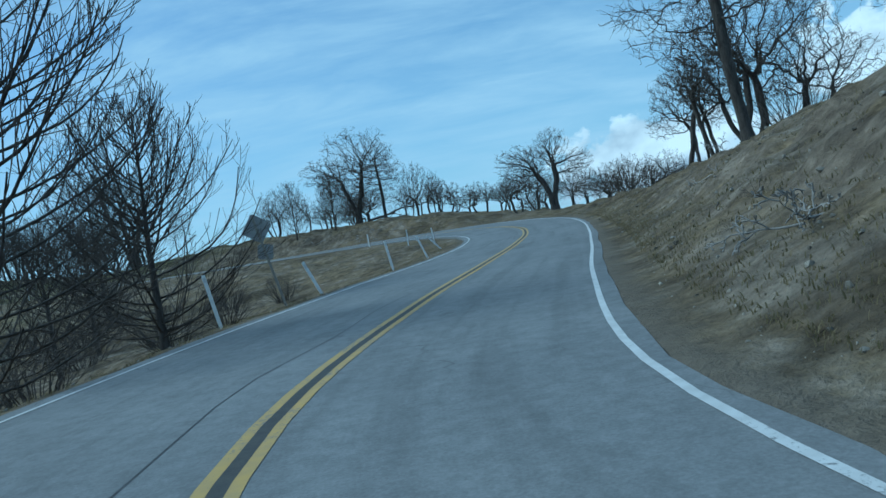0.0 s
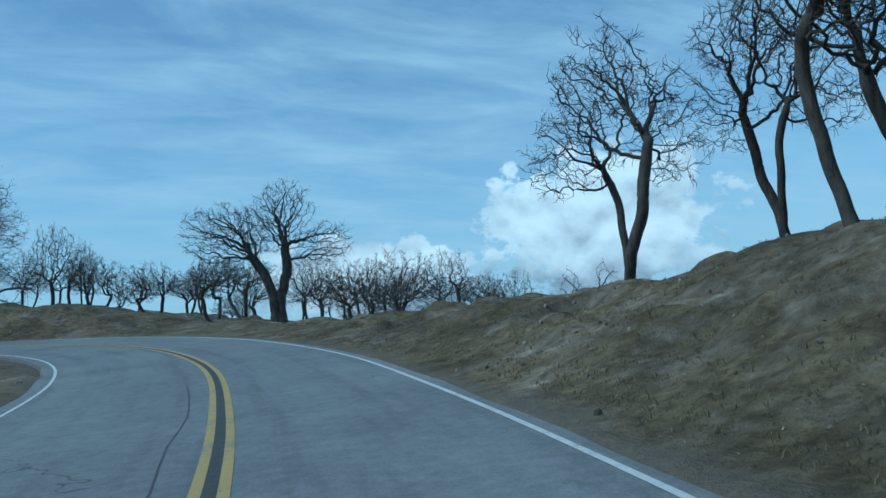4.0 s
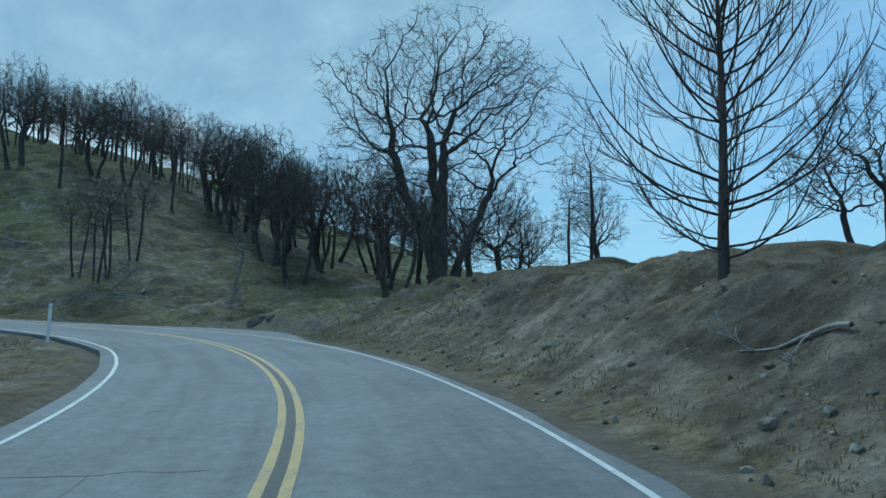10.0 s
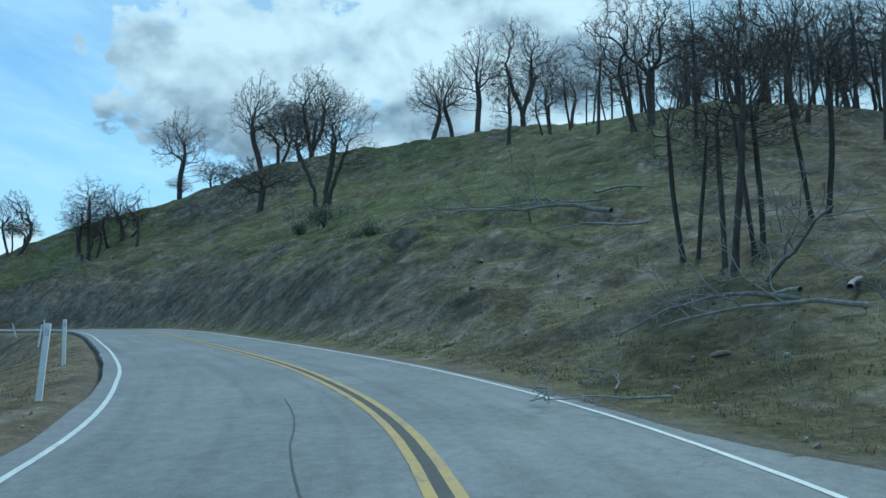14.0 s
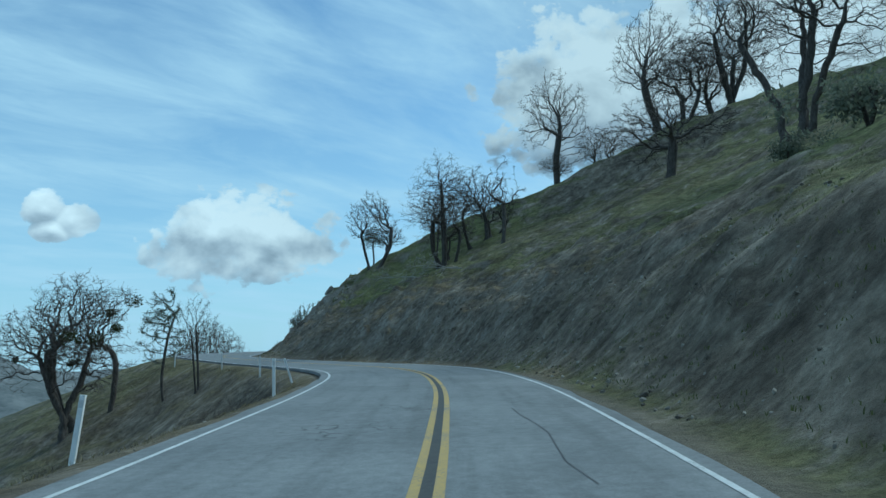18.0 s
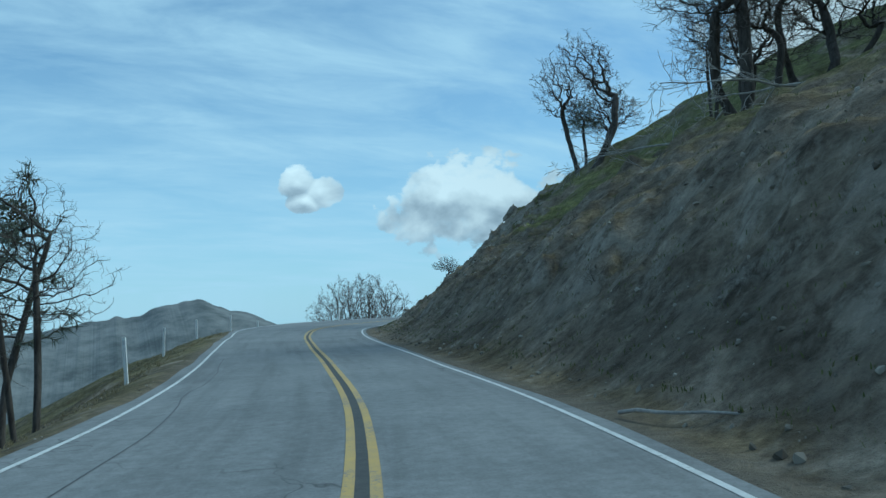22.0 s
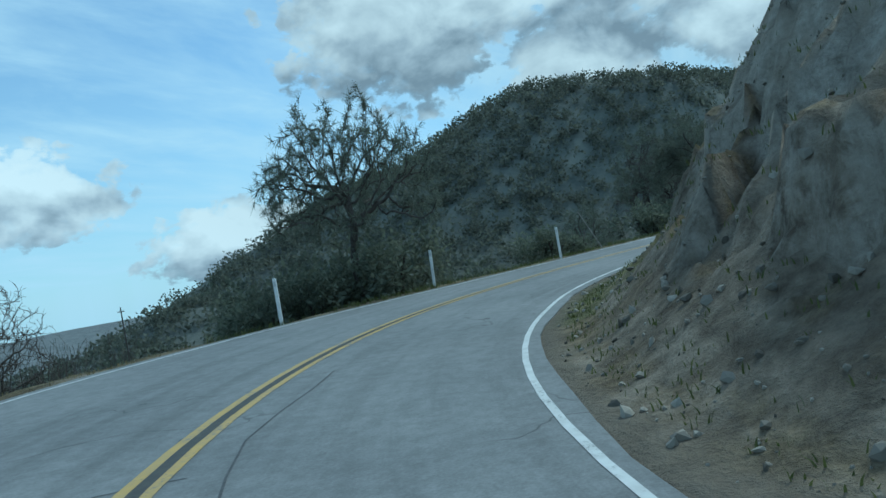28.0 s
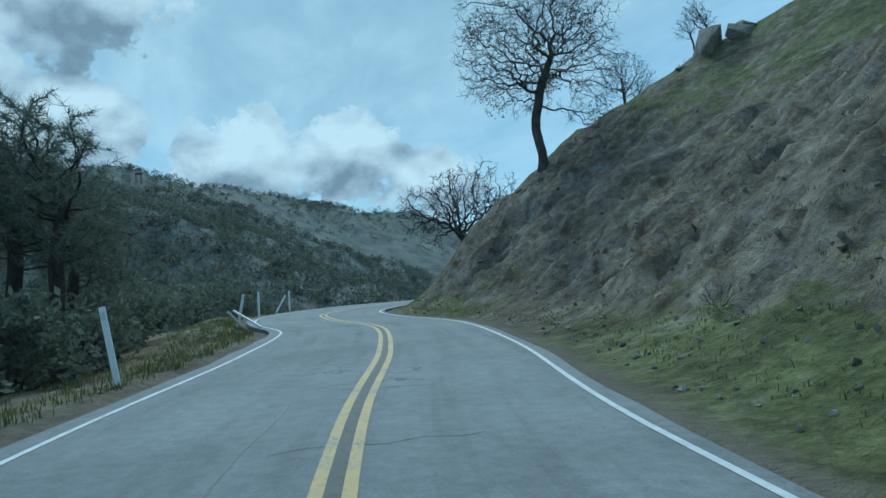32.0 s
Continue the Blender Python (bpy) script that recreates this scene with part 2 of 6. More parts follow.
def ground_material():
    m, t, b = material("hillside", 0.95)
    b.inputs["Specular IOR Level"].default_value = 0.1
    p = place_of(t)
    mask = t.nodes.new("ShaderNodeAttribute")
    mask.attribute_name = "soil"
    ms = t.nodes.new("ShaderNodeSeparateColor")
    link(t, mask.outputs["Color"], ms.inputs[0])
    rock_m, green_m, far_m = ms.outputs
    n_big, n_mid, n_fine = noise_of(t, p, 0.09, 4, 0.6), noise_of(t, p, 0.8, 6, 0.72), noise_of(t, p, 6, 6, 0.78)
    clod = noise_of(t, p, 2.6, 6, 0.75, 0.3)
    rib = noise_of(t, mapping_of(t, p, (1, 1, 0.4)), 0.75, 6, 0.7, 0.5)
    dirt = ramp(t, n_mid, ((0.3, (0.08, 0.065, 0.05)), (0.5, (0.15, 0.124, 0.094)), (0.7, (0.255, 0.22, 0.172))))
    dry = ramp(t, n_fine, ((0.3, (0.078, 0.061, 0.038)), (0.72, (0.215, 0.17, 0.105))))
    green = ramp(t, n_fine, ((0.3, (0.062, 0.068, 0.028)), (0.72, (0.155, 0.158, 0.068))))
    turf = mixed(t, ramp(t, maths(t, "ADD", maths(t, "MULTIPLY", n_mid, 0.5), maths(t, "MULTIPLY", green_m, 0.6)), ((0.38, 0.0), (0.72, 1.0))), dry, green)
    geo = t.nodes.new("ShaderNodeNewGeometry")
    nz = t.nodes.new("ShaderNodeSeparateXYZ")
    link(t, geo.outputs["Normal"], nz.inputs[0])
    slope = maths(t, "MULTIPLY", maths(t, "SUBTRACT", 0.93, nz.outputs[2], True), 0.9)
    bare = maths(t, "ADD", maths(t, "MULTIPLY", n_big, 0.35), maths(t, "MULTIPLY", n_mid, 0.65))
    bare = maths(t, "SUBTRACT", maths(t, "ADD", bare, slope), maths(t, "MULTIPLY", maths(t, "SUBTRACT", green_m, 0.4, True), 0.3))
    bare = ramp(t, bare, ((0.46, 0.0), (0.58, 0.95)))
    soil = mixed(t, bare, turf, dirt)
    v = t.nodes.new("ShaderNodeTexVoronoi")
    v.inputs["Scale"].default_value = 1.1
    link(t, mapping_of(t, p, (1, 1, 0.55)), v.inputs["Vector"])
    stone = mixed(t, ramp(t, maths(t, "ADD", maths(t, "MULTIPLY", n_fine, 0.5), maths(t, "MULTIPLY", rib, 0.5)), ((0.36, 0.0), (0.64, 1.0))), (0.14, 0.126, 0.104), (0.52, 0.475, 0.405))
    stone = mixed(t, ramp(t, noise_of(t, p, 0.5, 4), ((0.4, 0.0), (0.7, 0.6))), stone, (0.20, 0.165, 0.115))
    steep = ramp(t, maths(t, "ADD", nz.outputs[2], maths(t, "MULTIPLY", maths(t, "SUBTRACT", n_mid, 0.5), 0.5)), ((0.5, 1.0), (0.78, 0.0)))
    soil = mixed(t, 1.0, soil, ramp(t, clod, ((0.32, 0.6), (0.48, 1.05), (0.66, 1.55))), "MULTIPLY")
    soil = mixed(t, 1.0, soil, ramp(t, noise_of(t, p, 0.33, 5, 0.7, 0.6), ((0.36, 0.6), (0.64, 1.35))), "MULTIPLY")
    shown = ramp(t, maths(t, "ADD", rib, maths(t, "ADD", maths(t, "MULTIPLY", maths(t, "SUBTRACT", clod, 0.5), 0.6), maths(t, "MULTIPLY", maths(t, "SUBTRACT", rock_m, 0.6), 0.55))), ((0.45, 0.0), (0.58, 1.0)))
    c = mixed(t, maths(t, "MULTIPLY", maths(t, "MULTIPLY", rock_m, steep), shown), soil, stone)
    wood = ramp(t, noise_of(t, p, 0.05, 6, 0.75), ((0.35, (0.085, 0.095, 0.088)), (0.62, (0.19, 0.20, 0.175))))
    c = mixed(t, far_m, c, wood)
    # pale bluish distance haze, painted into the colour of the farthest ridges
    far_haze = ramp(t, noise_of(t, p, 0.02, 7, 0.7), ((0.38, (0.10, 0.112, 0.115)), (0.6, (0.21, 0.22, 0.22))))
    c = mixed(t, maths(t, "SUBTRACT", far_m, 1.0, True), c, far_haze)
    grit = mixed(t, n_fine, (0.10, 0.085, 0.065), (0.24, 0.21, 0.17))
    c = mixed(t, maths(t, "MULTIPLY", mask.outputs["Alpha"], 0.85), c, grit)
    link(t, c, b.inputs["Base Color"])
    h = maths(t, "ADD", maths(t, "MULTIPLY", n_fine, 0.25), maths(t, "ADD", maths(t, "MULTIPLY", n_mid, 0.6), maths(t, "MULTIPLY", clod, 0.6)))
    bumped(t, b, h, 1.0, 0.17)
    return m


def bark_material(name, dark, light, scale=7.0):
    m, t, b = material(name, 0.9)
    b.inputs["Specular IOR Level"].default_value = 0.15
    p = place_of(t)
    q = mapping_of(t, p, (1, 1, 0.28))
    n = noise_of(t, q, scale, 5, 0.7, 0.5)
    c = ramp(t, n, ((0.3, dark), (0.7, light)))
    info = t.nodes.new("ShaderNodeObjectInfo").outputs["Random"]
    c = mixed(t, 1.0, c, ramp(t, info, ((0.0, 0.8), (1.0, 1.2))), "MULTIPLY")
    link(t, c, b.inputs["Base Color"])
    bumped(t, b, n, 0.8, 0.03)
    return m


def leaf_material(name, dark, light, thin=0.45):
    """Leaves and blades let part of the light through."""
    m, t, b = material(name, 0.75)
    n = t.nodes.new("ShaderNodeNewGeometry").outputs["Random Per Island"]
    c = ramp(t, n, ((0.0, dark), (1.0, light)))
    link(t, c, b.inputs["Base Color"])
    if thin:
        through_it, both = t.nodes.new("ShaderNodeBsdfTranslucent"), t.nodes.new("ShaderNodeMixShader")
        link(t, c, through_it.inputs["Color"])
        both.inputs[0].default_value = thin
        link(t, b.outputs[0], both.inputs[1])
        link(t, through_it.outputs[0], both.inputs[2])
        link(t, both.outputs[0], t.nodes["Material Output"].inputs["Surface"])
    return m


def plain_material(name, a, c, scale=5.0, rough=0.7, metal=0.0, bump=0.15):
    m, t, b = material(name, rough, metal)
    p = place_of(t)
    n = noise_of(t, p, scale, 5, 0.65)
    link(t, ramp(t, n, ((0.3, a), (0.7, c))), b.inputs["Base Color"])
    bumped(t, b, noise_of(t, p, scale * 6, 3, 0.6), bump, 0.01)
    return m


ASPHALT = asphalt_material()
WHITE_LINE = paint_material("white_road_paint", (0.66, 0.67, 0.66), 0.57)
YELLOW_LINE = paint_material("yellow_road_paint", (0.50, 0.345, 0.11), 0.53)
TAR = plain_material("crack_sealing_tar", (0.05, 0.05, 0.052), (0.10, 0.10, 0.102), 12, 0.6)
BLACK_LINE = plain_material("black_road_paint", (0.05, 0.05, 0.05), (0.085, 0.082, 0.075), 9)
GROUND = ground_material()
OAK_BARK = bark_material("oak_bark", (0.035, 0.031, 0.028), (0.125, 0.112, 0.10))
PALE_BARK = bark_material("pale_bark", (0.10, 0.092, 0.08), (0.30, 0.28, 0.25))
TWIG = bark_material("twig_bark", (0.06, 0.052, 0.046), (0.15, 0.13, 0.115), 3)
DEAD_WOOD = bark_material("bleached_dead_wood", (0.20, 0.19, 0.178), (0.42, 0.40, 0.372))
MISTLETOE = leaf_material("mistletoe_leaf", (0.03, 0.035, 0.012), (0.075, 0.085, 0.03))
NEEDLE = leaf_material("pine_needle", (0.09, 0.105, 0.085), (0.21, 0.235, 0.185))
BRUSH = leaf_material("brush_leaf", (0.085, 0.10, 0.075), (0.20, 0.22, 0.16))
GRASS = leaf_material("grass_blade", (0.13, 0.115, 0.055), (0.30, 0.245, 0.145))
GREEN_GRASS = leaf_material("fresh_grass_blade", (0.06, 0.08, 0.025), (0.14, 0.15, 0.055))
CHAPARRAL = leaf_material("chaparral_leaf", (0.08, 0.09, 0.07), (0.18, 0.19, 0.15))
SCREE = leaf_material("loose_stone", (0.07, 0.06, 0.046), (0.36, 0.33, 0.275), 0.0)
STONE = plain_material("grey_rock", (0.085, 0.076, 0.06), (0.22, 0.195, 0.155), 2.5, 0.9, 0, 0.6)
POST_WHITE = plain_material("chalky_white_paint", (0.74, 0.75, 0.74), (0.86, 0.87, 0.86), 8, 0.6)
SIGN_BACK = plain_material("bare_aluminium", (0.30, 0.31, 0.32), (0.42, 0.43, 0.44), 6, 0.45, 0.7, 0.05)
SIGN_POST = plain_material("weathered_timber", (0.22, 0.205, 0.18), (0.38, 0.36, 0.32), 9, 0.85)
POLE_WOOD = plain_material("creosoted_pole", (0.05, 0.043, 0.037), (0.11, 0.095, 0.08), 4, 0.9)


def rock_material():
    m, t, b = material("cut_rock", 0.9)
    p = place_of(t)
    q = mapping_of(t, p, (1, 1, 0.55), (0.3, 0.2, 0))
    n, fine = noise_of(t, q, 1.3, 6, 0.7, 0.6), noise_of(t, p, 9, 5, 0.72)
    c = ramp(t, n, ((0.3, (0.12, 0.106, 0.085)), (0.5, (0.27, 0.245, 0.20)), (0.7, (0.45, 0.41, 0.35))))
    c = mixed(t, 1.0, c, ramp(t, fine, ((0.3, 0.6), (0.7, 1.3))), "MULTIPLY")
    c = mixed(t, ramp(t, noise_of(t, p, 0.6, 4), ((0.5, 0.0), (0.68, 0.6))), c, (0.22, 0.155, 0.085))
    info = t.nodes.new("ShaderNodeObjectInfo").outputs["Random"]
    c = mixed(t, 1.0, c, ramp(t, info, ((0.0, 0.7), (1.0, 1.15))), "MULTIPLY")
    link(t, c, b.inputs["Base Color"])
    bumped(t, b, maths(t, "ADD", n, maths(t, "MULTIPLY", fine, 0.35)), 0.9, 0.15)
    return m


ROCK = rock_material()

# ---- kinds of things ----
def mesh_of(name, verts, faces_by_size, mats, smooth=True, index=None):
    """A mesh from vertex rows and lists of equal-sized faces."""
    me = bpy.data.meshes.new(name)
    verts = np.asarray(verts, np.float32).reshape(-1, 3)
    faces_by_size = [np.asarray(f, np.int32) for f in faces_by_size if len(f)]
    loops = np.concatenate([f.ravel() for f in faces_by_size])
    sizes = np.concatenate([np.full(len(f), f.shape[1], np.int32) for f in faces_by_size])
    me.vertices.add(len(verts))
    me.vertices.foreach_set("co", verts.ravel())
    me.loops.add(len(loops))
    me.loops.foreach_set("vertex_index", loops)
    me.polygons.add(len(sizes))
    me.polygons.foreach_set("loop_start", np.concatenate([[0], np.cumsum(sizes)[:-1]]).astype(np.int32))
    me.polygons.foreach_set("loop_total", sizes)
    for m in mats:
        me.materials.append(m)
    if index is not None:
        me.polygons.foreach_set("material_index", np.asarray(index, np.int32))
    me.update(calc_edges=True)
    me.validate()
    me.polygons.foreach_set("use_smooth", np.full(len(me.polygons), smooth))
    return me


def part(name, data, mat, parent, label=""):
    """Links a bmesh or a mesh as one object under a thing."""
    if isinstance(data, bmesh.types.BMesh):
        me = bpy.data.meshes.new(name)
        data.to_mesh(me)
        data.free()
        me.materials.append(mat)
        data = me
    ob = new(name, data)
    ob.parent = parent
    return tagged(ob, label)


def tubes(lines, radii, sides):
    """Tubes round polylines of equal length: lines (n, k, 3), radii (n, k). Vertices and quads."""
    n, k, _ = lines.shape
    tan = np.gradient(lines, axis=1)
    tan /= np.linalg.norm(tan, axis=2, keepdims=True) + 1e-9
    ref = np.where(np.abs(tan[:, :1, 2:3]) > 0.9, np.array([1.0, 0, 0]), np.array([0, 0, 1.0]))
    a = np.cross(tan, np.broadcast_to(ref, tan.shape))
    a /= np.linalg.norm(a, axis=2, keepdims=True) + 1e-9
    b = np.cross(tan, a)
    w = np.arange(sides) * 2 * np.pi / sides
    ring = a[:, :, None] * np.cos(w)[:, None] + b[:, :, None] * np.sin(w)[:, None]
    verts = lines[:, :, None] + ring * radii[:, :, None, None]
    i = np.arange(n * k * sides).reshape(n, k, sides)
    j = np.roll(i, -1, axis=2)
    quads = np.stack([i[:, :-1], j[:, :-1], j[:, 1:], i[:, 1:]], -1).reshape(-1, 4)
    return verts.reshape(-1, 3), quads


def unit(v):
    return v / (np.linalg.norm(v, axis=-1, keepdims=True) + 1e-9)


def grow(rng, start, way, length, steps, gnarl, lift):
    """Wandering lines from start points (n, 3)."""
    pts, d, p = [start], unit(way), start
    for _ in range(steps):
        d = unit(d + rng.normal(0, gnarl, d.shape) + np.array([0, 0, 1.0]) * lift)
        p = p + d * (length / steps)[:, None]
        pts.append(p)
    return np.stack(pts, 1)


def fork(rng, lines, radii, lengths, count, low, high, spread, ratio, jitter=0.25):
    """Children of every line: their starts, ways, lengths and thickness."""
    n, k, _ = lines.shape
    u = low + (high - low) * (np.arange(count) + rng.uniform(0.1, 0.9, (n, count))) / count
    f = u * (k - 1)
    i = np.minimum(f.astype(int), k - 2)
    w = (f - i)[..., None]
    row = np.arange(n)[:, None]
    start = lines[row, i] * (1 - w) + lines[row, i + 1] * w
    tan = unit(lines[row, i + 1] - lines[row, i])
    thick = radii[row, i] * (1 - w[..., 0]) + radii[row, i + 1] * w[..., 0]
    side = unit(np.cross(tan, rng.normal(size=tan.shape)))
    ang = np.radians(rng.normal(spread, spread * 0.22, (n, count)))[..., None]
    way = tan * np.cos(ang) + side * np.sin(ang)
    size = lengths[:, None] * ratio * (1.15 - 0.55 * u) * rng.uniform(1 - jitter, 1 + jitter, (n, count))
    return start.reshape(-1, 3), way.reshape(-1, 3), size.ravel(), thick.ravel()


def taper(base, k, tip):
    return base[:, None] * (1 - (1 - tip) * np.linspace(0, 1, k)[None] ** 0.9)


class Wood:
    """Gathers tubes for one mesh."""

    def __init__(self):
        self.v, self.q, self.n = [], [], 0

    def add(self, lines, radii, sides):
        v, q = tubes(lines, radii, sides)
        self.v.append(v)
        self.q.append(q + self.n)
        self.n += len(v)

    def mesh(self, name, mat):
        return mesh_of(name, np.concatenate(self.v), [np.concatenate(self.q)], [mat])


def crown_of(rng, heavy, light, lines, radii, lengths, counts, spreads, ratios, gnarls, lifts, lows, min_r=0.007):
    """Limbs into branches into twigs. The first round goes into the heavy mesh. Returns the tips."""
    for r, (count, spread, ratio, gnarl, lift, low) in enumerate(zip(counts, spreads, ratios, gnarls, lifts, lows)):
        s, w, l, t = fork(rng, lines, radii, lengths, count, low, 1.0, spread, ratio)
        steps = (6, 4, 3)[r]
        lines = grow(rng, s, w, l, steps, gnarl, lift)
        radii = np.maximum(taper(np.minimum(t * 0.62, 0.021 * l + 0.005), steps + 1, 0.28), min_r)
        lengths = l
        (heavy if r == 0 else light).add(lines, radii, (5, 4, 3)[r])
    return lines



def dome_points(rng, lobes, count):
    """Places strewn through egg-shaped lobes (x, y, z and the three half-widths), thicker towards the skin."""
    size = np.array([r[3] * r[4] * r[5] for r in lobes]) ** 0.75
    pick = rng.choice(len(lobes), count, p=size / size.sum())
    lobe = np.array(lobes)[pick]
    return lobe[:, :3] + unit(rng.normal(size=(count, 3))) * rng.uniform(0, 1, (count, 1)) ** 0.42 * lobe[:, 3:]


def crown_lobes(rng, height, half, base, count):
    """Lobes that fill a crown from base to height: one in the middle and others round it at several levels."""
    deep = height - base
    out = [(0, 0, base + deep * 0.66, half * 0.55, half * 0.55, deep * 0.36)]
    for k in range(count):
        a = 2.4 * k + rng.uniform(-0.4, 0.4)
        r = half * rng.uniform(0.36, 0.48)
        u = rng.uniform(0.24, 0.74)
        d = (half - r) * (1.05 - 0.55 * max(0.0, u - 0.4)) * rng.uniform(0.8, 1.08)
        out.append((d * math.cos(a), d * math.sin(a), base + deep * u, r, r, deep * rng.uniform(0.17, 0.25)))
    return out


def branched(rng, stems, points, step, gnarl, lift, reach):
    """Branches that grow from the stems towards the points, each point drawing the nearest tip until it is reached. Nodes and their parents."""
    pos, parent, free = [], [], []
    for line, bare in stems:
        first = len(pos)
        for k, p in enumerate(line):
            pos.append(p)
            parent.append(len(pos) - 2 if len(pos) - 1 > first else -1)
            free.append(k >= bare * (len(line) - 1))
    pos, parent, free = np.array(pos), list(parent), np.array(free)
    aim = points
    use = np.flatnonzero(free)
    d = np.linalg.norm(aim[:, None] - pos[use][None], axis=2)
    near, dist = use[d.argmin(1)], d.min(1)
    push = {}
    for _ in range(120):
        if not len(aim):
            break
        way = np.zeros_like(pos)
        on = dist < max(reach, dist.min() + step)
        np.add.at(way, near[on], unit(aim[on] - pos[near[on]]))
        live = np.unique(near[on])
        one = np.zeros(len(pos), int)
        one[near[on]] = np.flatnonzero(on)
        stuck = np.array([push.get(i, 0) > 1 for i in live])
        way[live[stuck]] = aim[one[live[stuck]]] - pos[live[stuck]]
        for i in live:
            push[i] = push.get(i, 0) + 1
        go = unit(unit(way[live]) + rng.normal(0, gnarl, (len(live), 3)) + np.array([0, 0, lift]))
        fresh = pos[live] + go * step
        n0 = len(pos)
        pos = np.concatenate([pos, fresh])
        parent += list(live)
        d = np.linalg.norm(aim[:, None] - fresh[None], axis=2)
        best = d.argmin(1)
        dn = d[np.arange(len(aim)), best]
        closer = dn < dist
        near, dist = np.where(closer, best + n0, near), np.where(closer, dn, dist)
        keep = dist > step * 1.5
        aim, near, dist = aim[keep], near[keep], dist[keep]
    return pos, np.array(parent)


def limbs_of(pos, parent, girth, tip):
    """Thickness of every node, by its share of the tips, and the unforked runs from fork to tip."""
    n = len(pos)
    kids = [[] for _ in range(n)]
    for i, p in enumerate(parent):
        if p >= 0:
            kids[p].append(i)
    ends = np.zeros(n)
    for i in range(n - 1, -1, -1):
        if not kids[i]:
            ends[i] = 1
        if parent[i] >= 0:
            ends[parent[i]] += ends[i]
    roots = [i for i in range(n) if parent[i] < 0]
    power = max(1.6, math.log(max(ends[i] for i in roots)) / math.log(girth / tip))
    rad = tip * ends ** (1 / power)
    runs, todo = [], [(None, i) for i in roots]
    while todo:
        start, i = todo.pop()
        run = [i] if start is None else [start, i]
        while kids[run[-1]]:
            nxt = sorted(kids[run[-1]], key=lambda k: -ends[k])
            todo += [(run[-1], k) for k in nxt[1:]]
            run.append(nxt[0])
        runs.append(run)
    return rad, runs


def skin_runs(heavy, light, pos, rad, runs, thick):
    """Tubes round the runs; the stout ones go into the heavy mesh."""
    groups = {}
    for run in runs:
        if len(run) > 1:
            r = rad[run].copy()
            r[0] = min(r[0], r[1] * 1.15) if rad[run[0]] > rad[run[1]] * 1.3 else r[0]
            sides = 10 if r[0] > 0.12 else 7 if r[0] > 0.05 else 5 if r[0] > 0.022 else 3
            groups.setdefault((len(run), sides, r[0] > thick), []).append((pos[run], r))
    for (_, sides, stout), rows in groups.items():
        (heavy if stout else light).add(np.stack([r[0] for r in rows]), np.stack([r[1] for r in rows]), sides)


def twigs_on(rng, light, pos, parent, rad, below, per, length, gnarl, lift, thick):
    """Short crooked twigs on the thin branches. Returns their tips."""
    i = np.flatnonzero((rad < below) & (parent >= 0))
    i = rng.choice(i, int(len(i) * per))
    way = unit(pos[i] - pos[parent[i]])
    side = unit(np.cross(way, rng.normal(size=way.shape)))
    lines = grow(rng, pos[i], way * 0.8 + side * rng.uniform(0.3, 1.1, (len(i), 1)), length * rng.uniform(0.45, 1.2, len(i)), 3, gnarl, lift)
    light.add(lines, np.broadcast_to(thick * np.array([1.25, 1.0, 0.85, 0.6]), (len(i), 4)), 3)
    return lines[:, -1]


def oak_parts(seed, height, half=0.42, base=0.26, trunk_high=0.30, trunks=1, girth=0.25, points=520, lobes=7, gnarl=0.34, lift=0.06, lean=0.05, shape=None, stems=None, twigs=2.2, tip=0.008, foot=0.12, reach=0.15):
    """A bare gnarled oak whose branches fill a lobed crown: the trunk with its limbs, and the crown of branches and twigs."""
    rng = np.random.default_rng(seed)
    heavy, light = Wood(), Wood()
    step = height * 0.023
    lobe_rows = shape or crown_lobes(rng, height, half * height, base * height, lobes)
    aim = dome_points(rng, lobe_rows, points)
    boles = []
    for k in range(trunks):
        if stems:
            knots = np.array(((stems[k][0][0], stems[k][0][1], -0.45), *stems[k]), float)
            u = np.linspace(0, len(knots) - 1, max(6, int(np.linalg.norm(np.diff(knots, axis=0), axis=1).sum() / step)))
            line = np.stack([np.interp(u, np.arange(len(knots)), knots[:, j]) for j in range(3)], 1)
            line[2:] += rng.normal(0, step * 0.16, (len(line) - 2, 3))
        else:
            a = 2 * np.pi * k / trunks + 0.5
            out = np.array([math.cos(a), math.sin(a), 0]) if trunks > 1 else np.zeros(3)
            start = out * foot * height * rng.uniform(0.4, 1.0) + [0, 0, -0.45]
            way = np.array([rng.normal(0, lean), rng.normal(0, lean), 1.0]) + out * rng.uniform(0.16, 0.42)
            long = height * trunk_high * rng.uniform(0.85, 1.15) + 0.45
            line = grow(rng, start[None], way[None], np.array([long]), max(5, int(long / step)), (0.03 + gnarl * 0.10) * (0.35 if trunk_high > 0.6 else 1.0), 0.05)[0]
        boles.append((line, 0.62 if stems else min(0.62, 0.9 * base / trunk_high)))
    pos, parent = branched(rng, boles, aim, step, gnarl, lift, height * reach)
    rad, runs = limbs_of(pos, parent, girth, tip)
    low = np.clip(1 - pos[:, 2] / (height * 0.07), 0, 1.4)
    rad = rad * np.where(rad > girth * 0.5, 1 + 0.5 * low**2, 1)
    skin_runs(heavy, light, pos, rad, runs, tip * 2.9)
    tips = twigs_on(rng, light, pos, parent, rad, tip * 2.2, twigs, height * 0.044, 0.42, 0.06, tip * 0.7)
    return heavy.mesh("trunk", OAK_BARK), light.mesh("crown", TWIG), tips


